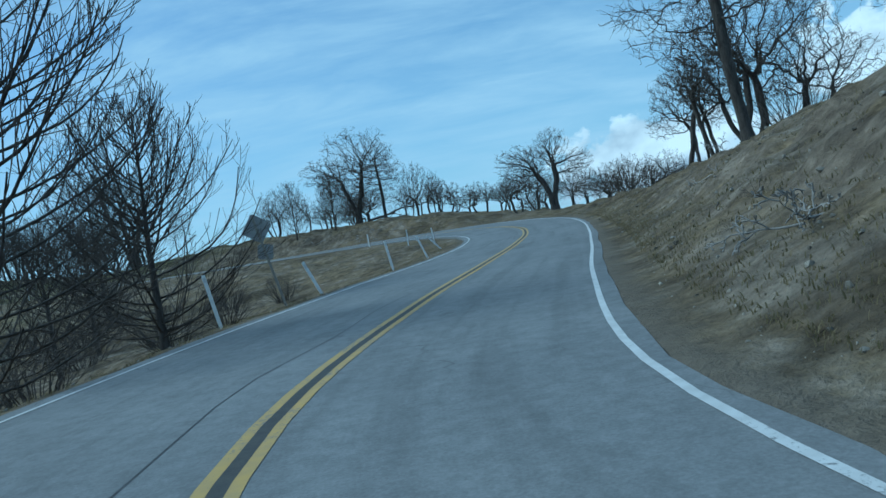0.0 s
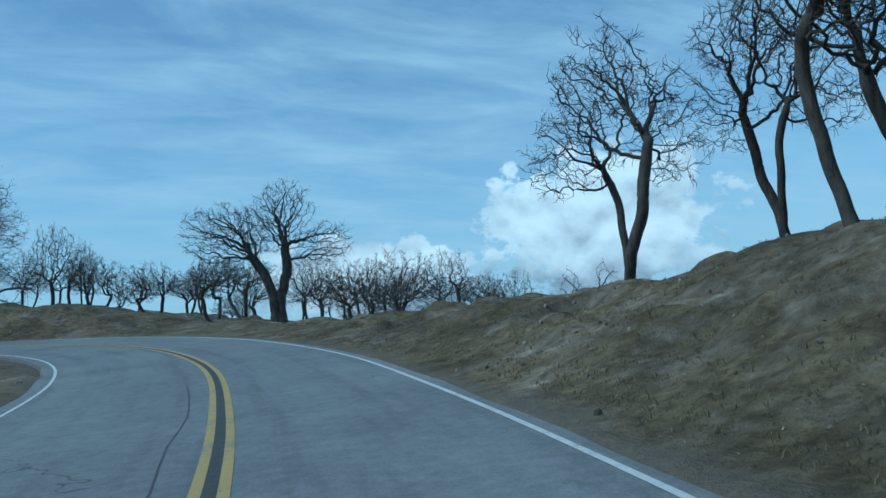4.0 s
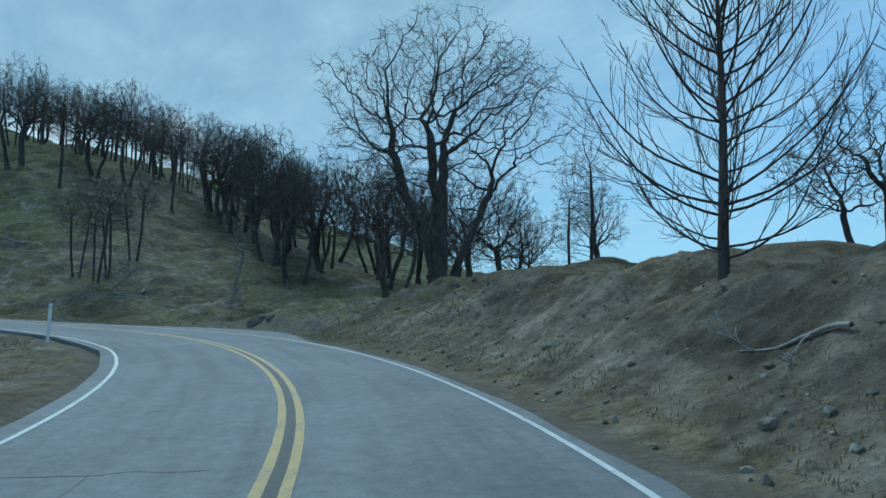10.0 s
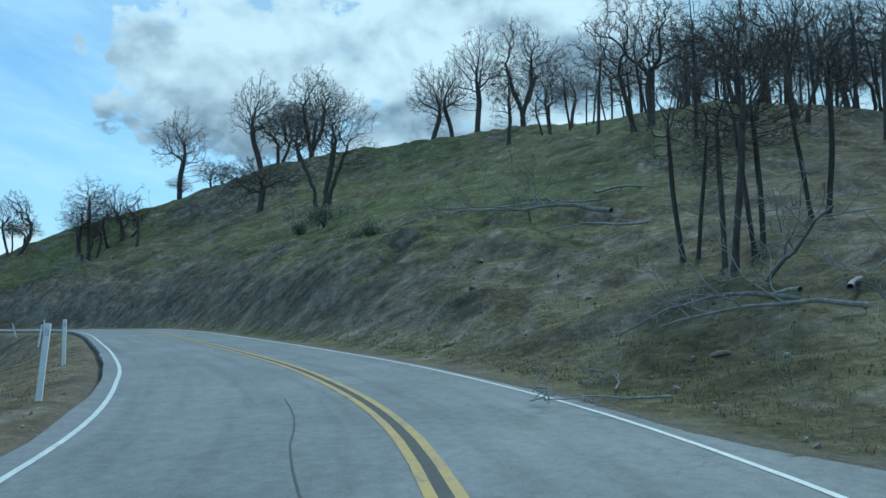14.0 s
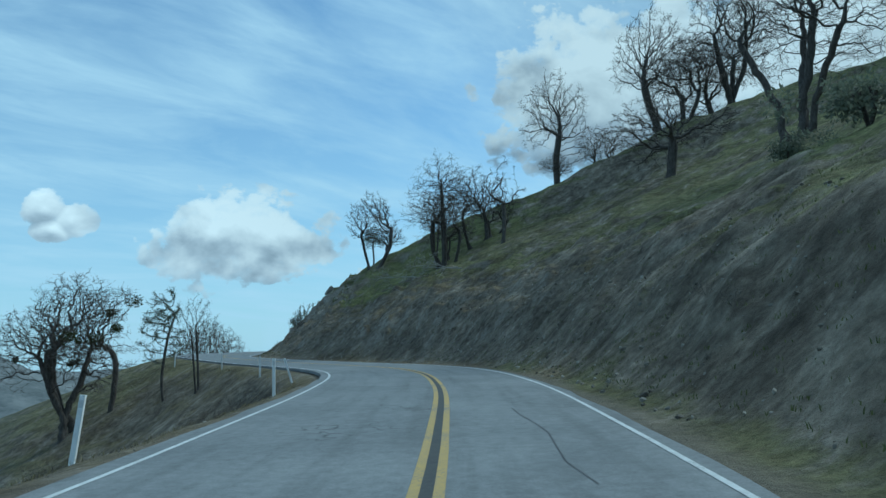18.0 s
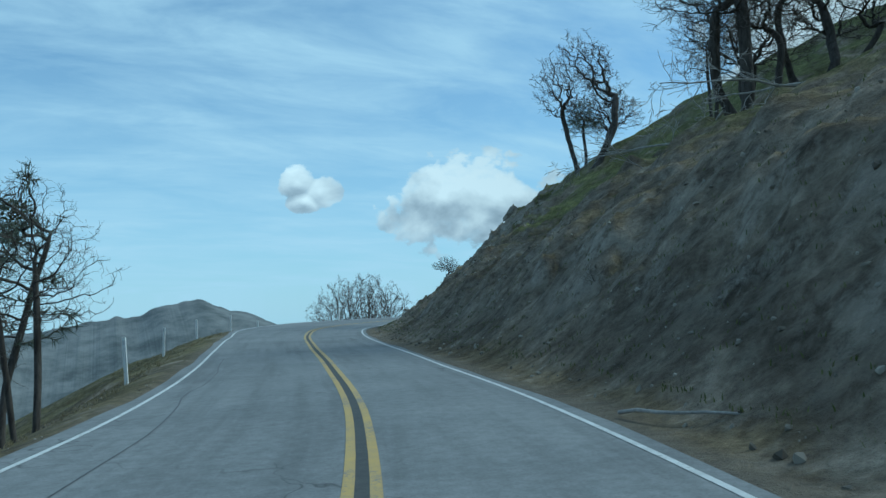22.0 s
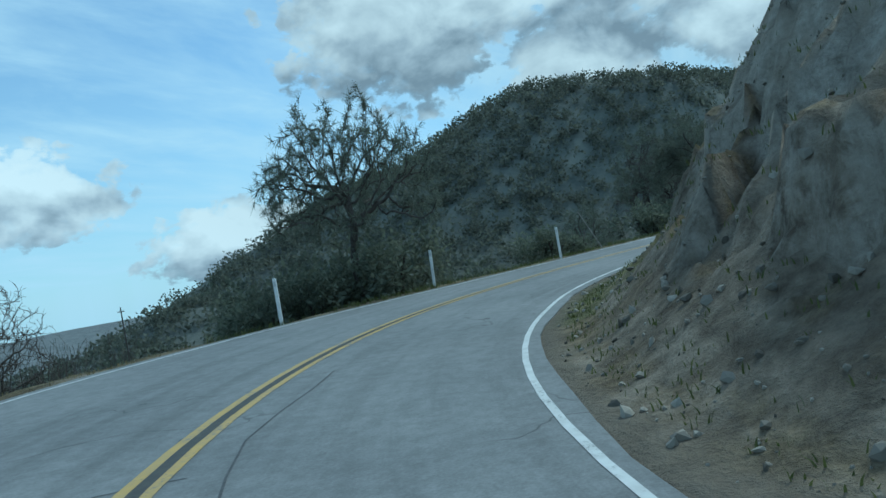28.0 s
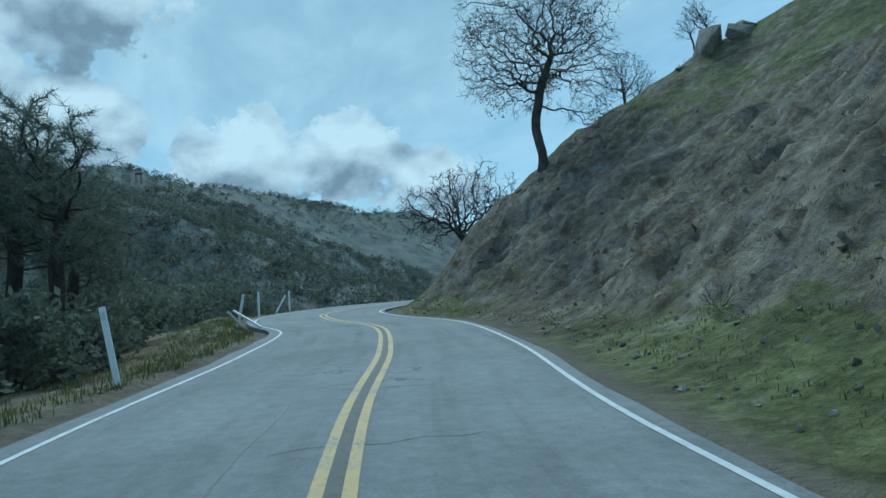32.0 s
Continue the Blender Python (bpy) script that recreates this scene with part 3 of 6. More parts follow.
def spire_parts(seed, height=9.0, girth=0.15, whorls=66, reach=0.30, twigs=7, curl=0.40):
    """A bare tree with one straight leader and long upswept branches in an egg-shaped outline."""
    rng = np.random.default_rng(seed)
    heavy, light = Wood(), Wood()
    line = grow(rng, np.array([[0.0, 0, -0.4]]), np.array([[0.02, 0.0, 1.0]]), np.array([height + 0.4]), 12, 0.015, 0.05)
    rad = taper(np.array([girth]), 13, 0.08)
    heavy.add(line, rad, 9)
    u = np.sort(rng.uniform(0.10, 0.97, whorls))
    i = np.minimum((u * 12).astype(int), 11)
    w = (u * 12 - i)[:, None]
    s = line[0, i] * (1 - w) + line[0, i + 1] * w
    az = np.arange(whorls) * 2.4 + rng.uniform(-0.4, 0.4, whorls)
    tilt = np.radians(98 - 52 * u)
    way = np.stack([np.sin(tilt) * np.cos(az), np.sin(tilt) * np.sin(az), np.cos(tilt)], 1)
    out = height * reach * (np.sin(np.pi * np.clip(u * 0.80 + 0.20, 0, 1)) ** 0.8 + 0.12) * rng.uniform(0.8, 1.2, whorls) * 1.25
    lines = grow(rng, s, way, out, 8, 0.06, curl * 0.42)
    radii = taper(0.0075 * out + 0.007, 9, 0.3)
    heavy.add(lines, radii, 5)
    s, w2, l, t = fork(rng, lines, radii, out, twigs, 0.15, 0.95, 34, 0.42)
    tw = grow(rng, s, w2, l, 4, 0.08, curl * 0.45)
    light.add(tw, np.maximum(taper(t * 0.6, 5, 0.4), 0.0075), 3)
    s, w2, l, t = fork(rng, tw, np.maximum(taper(t * 0.6, 5, 0.4), 0.007), l, 3, 0.2, 0.9, 32, 0.5)
    tw = grow(rng, s, w2, l, 3, 0.08, curl * 0.4)
    light.add(tw, np.full((len(s), 4), 0.006), 3)
    return heavy.mesh("trunk", OAK_BARK), light.mesh("crown", TWIG), tw[:, -1]


def thicket_parts(seed, height=4.5, stems=44, spread=48, counts=(4, 3), min_r=0.008, even=0.75, low=0.35, open_by=32):
    """A dome of many bare stems from one root."""
    rng = np.random.default_rng(seed)
    heavy, light = Wood(), Wood()
    az = rng.uniform(0, 2 * np.pi, stems)
    tilt = np.radians(spread) * np.sqrt(rng.uniform(0, 1, stems)) * 1.25
    w = np.stack([np.sin(tilt) * np.cos(az), np.sin(tilt) * np.sin(az), np.cos(tilt)], 1)
    s = np.stack([np.cos(az), np.sin(az), 0 * az - 0.3], 1) * np.array([0.7, 0.7, 1.0]) * rng.uniform(0.3, 1, (stems, 1))
    l = height * rng.uniform(even, 0.8 + even * 0.333, stems) * (1 - 0.22 * (tilt / np.radians(90)) ** 2)
    lines = grow(rng, s, w, l, 8, 0.10, 0.03)
    radii = taper(rng.uniform(0.03, 0.06, stems), 9, 0.25)
    heavy.add(lines, radii, 5)
    for count, ratio in zip(counts, (0.4, 0.45)):
        s, w, l, t = fork(rng, lines, radii, l, count, low, 1.0, open_by, ratio)
        lines = grow(rng, s, w, l, 3, 0.12, 0.05)
        radii = np.maximum(taper(t * 0.6, 4, 0.35), min_r)
        light.add(lines, radii, 3)
    return heavy.mesh("trunk", OAK_BARK), light.mesh("crown", TWIG), lines[:, -1]


def leaf_clumps(rng, centres, radius, count, size, mat, name, long=1.6, droop=0.0):
    """Small leaves strewn through balls round the centres: one mesh."""
    n = len(centres) * count
    c = np.repeat(centres, count, 0)
    r = np.repeat(np.broadcast_to(radius, (len(centres),)), count)
    off = unit(rng.normal(size=(n, 3))) * (rng.uniform(0, 1, (n, 1)) ** 0.45) * r[:, None]
    p = c + off
    a = unit(rng.normal(size=(n, 3)) + off / (r[:, None] + 1e-6))
    b = unit(np.cross(a, rng.normal(size=(n, 3))))
    s = size * rng.uniform(0.6, 1.3, (n, 1))
    v = np.stack([p, p + a * s * long * 0.5 + b * s * 0.4, p + a * s * long, p + a * s * long * 0.5 - b * s * 0.4], 1)
    return mesh_of(name, v.reshape(-1, 3), [np.arange(n * 4).reshape(-1, 4)], [mat], smooth=False)


def needle_tufts(rng, tips, ways, per, length, mat, name):
    """Long thin needles fanning forward out of every tip: one mesh of slim triangles."""
    n = len(tips) * per
    p = np.repeat(tips, per, 0) - np.repeat(ways, per, 0) * rng.uniform(0, 0.22, (n, 1))
    a = unit(np.repeat(ways, per, 0) * 0.75 + unit(rng.normal(size=(n, 3))) * 0.8)
    b = unit(np.cross(a, rng.normal(size=(n, 3)))) * 0.013
    l = length * rng.uniform(0.6, 1.2, (n, 1))
    v = np.stack([p - b, p + b, p + a * l - np.array([0, 0, 0.04])], 1)
    return mesh_of(name, v.reshape(-1, 3), [np.arange(n * 3).reshape(-1, 3)], [mat], smooth=False)


def pine_parts(seed, height, half=0.45, base=0.3, girth=0.18, points=230, trunk_high=0.5, per=16, needle=0.34, lobes=8, gnarl=0.2, lift=0.10):
    """An open-crowned pine with a forked trunk and tufts of long grey-green needles."""
    rng = np.random.default_rng(seed)
    heavy, light = Wood(), Wood()
    step = height * 0.028
    aim = dome_points(rng, crown_lobes(rng, height, half * height, base * height, lobes), points)
    long = height * trunk_high + 0.4
    line = grow(rng, np.array([[0.0, 0, -0.4]]), np.array([[0.06, 0.02, 1.0]]), np.array([long]), max(6, int(long / step)), 0.05, 0.06)[0]
    pos, parent = branched(rng, [(line, 0.35)], aim, step, gnarl, lift, height * 0.16)
    rad, runs = limbs_of(pos, parent, girth, 0.014)
    skin_runs(heavy, light, pos, rad, runs, 0.04)
    thin = np.flatnonzero((rad < 0.022) & (parent >= 0))
    way = unit(pos[thin] - pos[parent[thin]])
    side = unit(np.cross(way, rng.normal(size=way.shape)))
    lines = grow(rng, pos[thin], way + side * 0.6, height * 0.045 * rng.uniform(0.6, 1.3, len(thin)), 3, 0.16, 0.12)
    light.add(lines, np.full((len(thin), 4), 0.008), 3)
    tips = np.concatenate([pos[thin], lines[:, -1]])
    ways = np.concatenate([way, unit(lines[:, -1] - lines[:, -2])])
    return heavy.mesh("trunk", OAK_BARK), light.mesh("crown", TWIG), needle_tufts(rng, tips, ways, per, needle, NEEDLE, "foliage")


def thing(name, label, category, m, group="", kind=""):
    ob = new(name)
    ob.empty_display_size = 0.2
    ob.matrix_world = m
    return tagged(ob, label, category, group, kind)


def plant(name, label, meshes, m, group=""):
    """A tree as a thing: meshes is a list of (part name, mesh, label)."""
    ob = thing(name, label, "tree", m, group)
    for n, me, l in meshes:
        part(n, me, None, ob, l)
    return ob


def stone_mesh(seed, rough=0.35, levels=2):
    rng = random.Random(seed)
    bm = bmesh.new()
    bmesh.ops.create_icosphere(bm, subdivisions=levels, radius=1.0)
    off = Vector((rng.uniform(0, 90), rng.uniform(0, 90), rng.uniform(0, 90)))
    sx, sy, sz = rng.uniform(0.8, 1.3), rng.uniform(0.7, 1.1), rng.uniform(0.5, 0.8)
    for v in bm.verts:
        k = 1 + rough * noise.noise(v.co * 1.3 + off) + rough * 0.5 * noise.noise(v.co * 3 + off)
        v.co = Vector((v.co.x * sx * k, v.co.y * sy * k, v.co.z * sz * k))
    me = bpy.data.meshes.new("stone")
    bm.to_mesh(me)
    bm.free()
    me.materials.append(STONE)
    return me


def rock_mesh(seed, count=16):
    """An angular block with flat broken faces."""
    rng = np.random.default_rng(seed)
    p = unit(rng.normal(size=(count, 3))) * rng.uniform(0.8, 1.1, (count, 1)) * np.array([rng.uniform(0.7, 1.0), rng.uniform(0.7, 1.0), rng.uniform(0.9, 1.5)])
    bm = bmesh.new()
    for q in p:
        bm.verts.new(q)
    hull = bmesh.ops.convex_hull(bm, input=bm.verts)
    bmesh.ops.delete(bm, geom=[g for g in hull["geom_interior"] if isinstance(g, bmesh.types.BMVert)], context="VERTS")
    me = bpy.data.meshes.new("rock")
    bm.to_mesh(me)
    bm.free()
    me.materials.append(ROCK)
    return me


def loose_stones(name, places, sizes, seed, mat):
    """Many small angular stones in one mesh."""
    rng = np.random.default_rng(seed)
    g = (1 + 5**0.5) / 2
    ico = unit(np.array([(-1, g, 0), (1, g, 0), (-1, -g, 0), (1, -g, 0), (0, -1, g), (0, 1, g), (0, -1, -g), (0, 1, -g), (g, 0, -1), (g, 0, 1), (-g, 0, -1), (-g, 0, 1)], float))
    tri = np.array([(0, 11, 5), (0, 5, 1), (0, 1, 7), (0, 7, 10), (0, 10, 11), (1, 5, 9), (5, 11, 4), (11, 10, 2), (10, 7, 6), (7, 1, 8), (3, 9, 4), (3, 4, 2), (3, 2, 6), (3, 6, 8), (3, 8, 9), (4, 9, 5), (2, 4, 11), (6, 2, 10), (8, 6, 7), (9, 8, 1)])
    n = len(places)
    k = rng.uniform(0.55, 1.25, (n, 12, 1)) * ico[None] * rng.uniform(0.5, 1.2, (n, 1, 3))
    v = places[:, None] + k * np.asarray(sizes)[:, None, None]
    f = (tri[None] + np.arange(n)[:, None, None] * 12).reshape(-1, 3)
    return mesh_of(name, v.reshape(-1, 3), [f], [mat], smooth=False)


def box(bm, x0, x1, y0, y1, z0, z1, bevel=0.0):
    r = bmesh.ops.create_cube(bm, size=1.0)
    for v in r["verts"]:
        v.co = Vector(((x0 + x1) / 2 + v.co.x * (x1 - x0), (y0 + y1) / 2 + v.co.y * (y1 - y0), (z0 + z1) / 2 + v.co.z * (z1 - z0)))
    if bevel:
        bmesh.ops.bevel(bm, geom=list({e for v in r["verts"] for e in v.link_edges}), offset=bevel, segments=2, affect="EDGES", profile=0.6)
    return r["verts"]

# ---- the lie of the land ----
def spline(knots, step):
    """Points every step metres or so along a smooth curve through the knots."""
    k = np.asarray(knots, float)
    k = np.concatenate([[2 * k[0] - k[1]], k, [2 * k[-1] - k[-2]]])
    out = []
    for a, b, c, d in zip(k[:-3], k[1:-2], k[2:-1], k[3:]):
        n = max(2, int(np.linalg.norm(c[:2] - b[:2]) / step))
        u = np.arange(n)[:, None] / n
        out.append(0.5 * (2 * b + (c - a) * u + (2 * a - 5 * b + 4 * c - d) * u**2 + (3 * b - 3 * c + d - a) * u**3))
    return np.concatenate(out + [k[-2:-1]])


# station: number of the knot; the profile tables are keyed by it
ROAD = spline(np.stack([ROAD_X, ROAD_Y, ROAD_Z, np.arange(len(ROAD_X)) + ROAD_FIRST], 1), 1.0)
way = np.gradient(ROAD[:, :2], axis=0)
ROAD_WAY = way / np.linalg.norm(way, axis=1, keepdims=True)
ROAD_RIGHT = np.stack([ROAD_WAY[:, 1], -ROAD_WAY[:, 0]], 1)
STATION = ROAD[:, 3]


def table(rows, stations):
    """Rows of station and values, spread over all stations."""
    rows = sorted(rows)
    s = np.array([r[0] for r in rows], float)
    v = np.array([r[1:] for r in rows], float)
    return np.stack([np.interp(stations, s, v[:, j]) for j in range(v.shape[1])], 1)


RIGHT_D = (0, 3.3, 4.0, 5, 6.5, 8.5, 12, 17, 26, 43, 75, 130, 240)
RIGHT_H = (
    (-5, 0, 0, 0.1, 0.5, 1.4, 2.4, 3.8, 5.2, 6.6, 7, 4, -6, -25),
    (2.0, 0, 0, 0.1, 0.5, 1.4, 2.35, 3.5, 4.5, 5.5, 5, 0, -12, -35),
    (3.7, 0, 0, 0.05, 0.35, 1.05, 2.0, 2.7, 3.3, 3.4, 2.2, -4, -16, -40),
    (5.8, 0, 0, 0.05, 0.2, 0.55, 0.9, 1.2, 1.1, 0.3, -2.6, -12, -30, -60),
    (7.4, 0, 0, 0.05, 0.1, 0.1, 0.0, -0.4, -1.2, -3, -7.5, -18, -38, -65),
    (8.4, 0, 0, 0.05, 0.1, 0.2, 0.15, 0.1, -0.3, -1.6, -4.5, -13, -30, -60),
    (9.5, 0, 0, 0.05, 0.2, 0.6, 1.2, 1.7, 1.9, 1.9, 1.4, -6, -22, -50),
    (10.9, 0, 0, 0.1, 0.6, 1.8, 2.2, 2.3, 2.35, 2.3, 1.8, -4, -18, -40),
    (12.0, 0, 0, 0.1, 0.6, 1.8, 2.4, 2.5, 2.65, 2.7, 2.2, -1, -10, -30),
    (13.3, 0, 0, 0.1, 0.4, 1.2, 1.9, 2.5, 2.8, 2.6, 1.5, 0, -5, -20),
    (14.5, 0, 0, 0, 0, 0.02, 0.08, 0.2, 0.6, 0.8, 0.2, -4, -12, -30),
    (15.3, 0, 0, 0.02, 0.1, 0.5, 1.0, 1.8, 2.5, 3.2, 3.0, 0, -8, -24),
    (16.2, 0, 0, 0.05, 0.2, 0.9, 1.9, 3.3, 4.7, 6.4, 7, 3, -6, -20),
    (18.3, 0, 0, 0.2, 1.2, 3.2, 4.3, 5.4, 7.2, 11, 17.5, 23, 16, 5),
    (20.4, 0, 0, 0.15, 0.8, 2.3, 4.0, 5.9, 8.3, 12.6, 20.4, 29, 26, 15),
    (22.0, 0, 0, 0.2, 1.0, 2.7, 4.3, 6.1, 8.4, 12, 19.2, 31, 29, 22),
    (24.2, 0, 0, 0.2, 0.9, 2.4, 4.0, 6.0, 8.2, 11.6, 17.5, 27, 28, 22),
    (25.6, 0, 0, 0.2, 0.7, 1.9, 3.4, 5.2, 7.3, 10.8, 17, 26, 28, 22),
    (27.0, 0, 0, 0.1, 0.4, 1.2, 2.5, 4.4, 6.6, 10.3, 17, 26, 28, 22),
    (28.3, 0, 0, 0.1, 0.5, 1.9, 4.0, 7.3, 9.6, 13, 19, 27, 29, 22),
    (29.8, 0, 0, 0.1, 0.5, 2.2, 4.9, 8.8, 13, 17.2, 23.5, 31, 30, 22),
    (32.0, 0, 0, 0.1, 0.5, 1.7, 3.6, 6.3, 9.8, 15.5, 23, 32, 30, 22),
    (34.0, 0, 0, 0.1, 0.4, 1.4, 3.1, 5.6, 9, 15, 24.5, 34, 32, 22),
    (37.0, 0, 0, 0.1, 0.7, 2.3, 4.3, 6.6, 9.4, 14.5, 25, 35, 33, 22),
    (42.0, 0, 0, 0.1, 1.2, 3.2, 5.6, 9, 12, 17, 26, 35, 33, 22),
)
LEFT_D = (0, 4.0, 5.4, 7.5, 11, 16, 27, 43, 75, 130, 240)
LEFT_H = (
    (-5, 0, 0, -0.2, -1.0, -2.2, -3.6, -5.5, -6, -6, 2, 14),
    (1.0, 0, 0, -0.15, -0.8, -1.9, -3.0, -4.6, -5, -6, 2, 14),
    (4.0, 0, 0, -0.1, -0.5, -1.2, -1.9, -2.8, -3.6, -5, 0, 10),
    (7.0, 0, 0, -0.1, -0.3, -0.7, -1.3, -2.2, -3.2, -5, -6, 0),
    (14.0, 0, 0, -0.1, -0.3, -0.8, -1.6, -2.8, -4.5, -9, -12, -6),
    (16.5, 0, 0, -0.1, -0.6, -1.6, -3.2, -7, -13, -24, -34, -40),
    (19.0, 0, 0, -0.3, -1.4, -3.8, -7, -13.5, -24, -44, -70, -90),
    (22.0, 0, 0, -0.5, -2.4, -5.2, -8.6, -15, -25, -46, -74, -96),
    (24.5, 0, 0, -0.25, -1.4, -3.6, -6.6, -12.5, -22, -44, -76, -100),
    (27.5, 0, 0, -0.05, -0.3, -1.2, -2.8, -6.5, -13, -38, -74, -96),
    (29.0, 0, 0, -0.05, -0.2, -0.9, -2.0, -4.5, -10, -26, -40, -50),
    (31.0, 0, 0, -0.05, -0.5, -1.8, -3.6, -7, -12, -20, -28, -40),
    (33.0, 0, 0, -0.1, -0.5, -1.6, -3.0, -5, -8, -14, -22, -30),
    (36.0, 0, 0, -0.1, -0.3, -1.4, -4, -9, -14, -18, -10, 20),
    (42.0, 0, 0, -0.2, -0.6, -1.6, -4, -9, -13, -15, -5, 25),
)
# width of the pavement: the white lines' distances from the double yellow
LINE_RIGHT = ((-5, 2.9), (1.5, 2.9), (3.3, 2.85), (5.6, 2.95), (8.2, 2.75), (9.8, 2.85), (11.4, 2.7), (12.9, 2.65), (14, 2.75), (15.4, 2.6), (18.8, 2.55), (21.8, 2.7), (23.8, 2.5), (25.3, 2.6), (27.3, 2.9), (28.8, 3.1), (29.9, 3.2), (31, 2.87), (32.9, 2.56), (42, 2.55))
LINE_LEFT = ((-5, 3.7), (1.7, 3.75), (3.7, 3.6), (6, 3.3), (10.3, 2.95), (12.9, 3.0), (14, 3.35), (16, 3.6), (18.8, 3.35), (22, 3.5), (23.8, 3.3), (26, 3.6), (27.2, 4.6), (28.2, 5.2), (29.4, 4.6), (30.5, 3.4), (31, 3.0), (32.9, 2.85), (42, 2.8))
# how the road leans in its bends: rise per metre to the right, and the offset about which it turns
LEAN = ((-5, 0, 2.7), (3.0, 0, 2.7), (5.0, 0.03, 2.7), (7.5, 0.04, 2.7), (10, 0.04, 2.7), (13, 0.025, 2.7), (15, 0, 2.7), (24.5, 0, 0), (26.5, -0.035, 0), (29.5, -0.035, 0), (31.5, 0, 0), (42, 0, 0))
BANKED, PIVOT = table(LEAN, STATION).T
FINE = np.concatenate([np.arange(0, 60, 0.25), np.arange(60, 400, 2.0)])
RIGHT_T = np.stack([np.interp(FINE, RIGHT_D, r) for r in table(RIGHT_H, STATION)])
LEFT_T = np.stack([np.interp(FINE, LEFT_D, r) for r in table(LEFT_H, STATION)])
RIDGES = (  # fall to the sides, and points of the crest
    (0.55, ((-176, -166, -2), (-199, -165, 2), (-228, -157, 12), (-274, -139, 30), (-319, -130, 51), (-343, -114, 60), (-375, -86, 51), (-405, -88, 54), (-441, -70, 49))),
    (0.5, ((-570, -88, 69), (-637, -72, 84), (-667, -42, 84), (-701, 22, 73), (-759, 79, 70), (-823, 31, 89), (-878, 107, 82), (-932, 167, 93))),
    (0.42, ((97, -1053, 0), (-31, -1069, -2), (-132, -1081, 14), (-214, -1088, 30), (-277, -1110, 13), (-369, -1147, -14), (-530, -1231, -39))),
    (0.35, ((81, 144, -1), (98, 144, -1), (116, 141, 1), (140, 147, 2))),
)
_lattice = np.random.default_rng(5).uniform(-1, 1, (256, 256))


def bumps(x, y, size):
    """Smooth value noise between -1 and 1."""
    x, y = x / size, y / size
    i, j = np.floor(x).astype(int), np.floor(y).astype(int)
    u, v = x - i, y - j
    u, v = u * u * (3 - 2 * u), v * v * (3 - 2 * v)
    i0, i1, j0, j1 = i & 255, (i + 1) & 255, j & 255, (j + 1) & 255
    return (_lattice[i0, j0] * (1 - u) + _lattice[i1, j0] * u) * (1 - v) + (_lattice[i0, j1] * (1 - u) + _lattice[i1, j1] * u) * v


def facets(x, y, size, seed, tilt=1.0):
    """Broken ground: cells, each a flat face with a tilt and a height of its own, between about -1 and 1."""
    px, py = x / size + 0.23 * bumps(x, y + seed, size * 0.7), y / size + 0.23 * bumps(x + seed, y, size * 0.7)
    i, j = np.floor(px).astype(int), np.floor(py).astype(int)
    best, out = np.full(len(px), 9.0), np.zeros(len(px))
    for di in (-1, 0, 1):
        for dj in (-1, 0, 1):
            a, b = (i + di + seed * 7) & 255, (j + dj + seed * 13) & 255
            jx, jy = _lattice[a, b] * 0.42, _lattice[b, (a + 91) & 255] * 0.42
            dx, dy = px - (i + di + 0.5 + jx), py - (j + dj + 0.5 + jy)
            d = dx * dx + dy * dy
            h = 0.5 * _lattice[(a + 37) & 255, b] + tilt * (dx * _lattice[(a + 5) & 255, b] + dy * _lattice[a, (b + 17) & 255])
            near = d < best
            best, out = np.where(near, d, best), np.where(near, h, out)
    return out


def smooth(a, b, x):
    t = np.clip((x - a) / (b - a), 0, 1)
    return t * t * (3 - 2 * t)


def pull_out(stat):
    """How far the asphalt widens beyond the edge line beside the pull-out."""
    return 1.9 * smooth(12.9, 13.9, stat) * (1 - smooth(14.3, 15.0, stat))


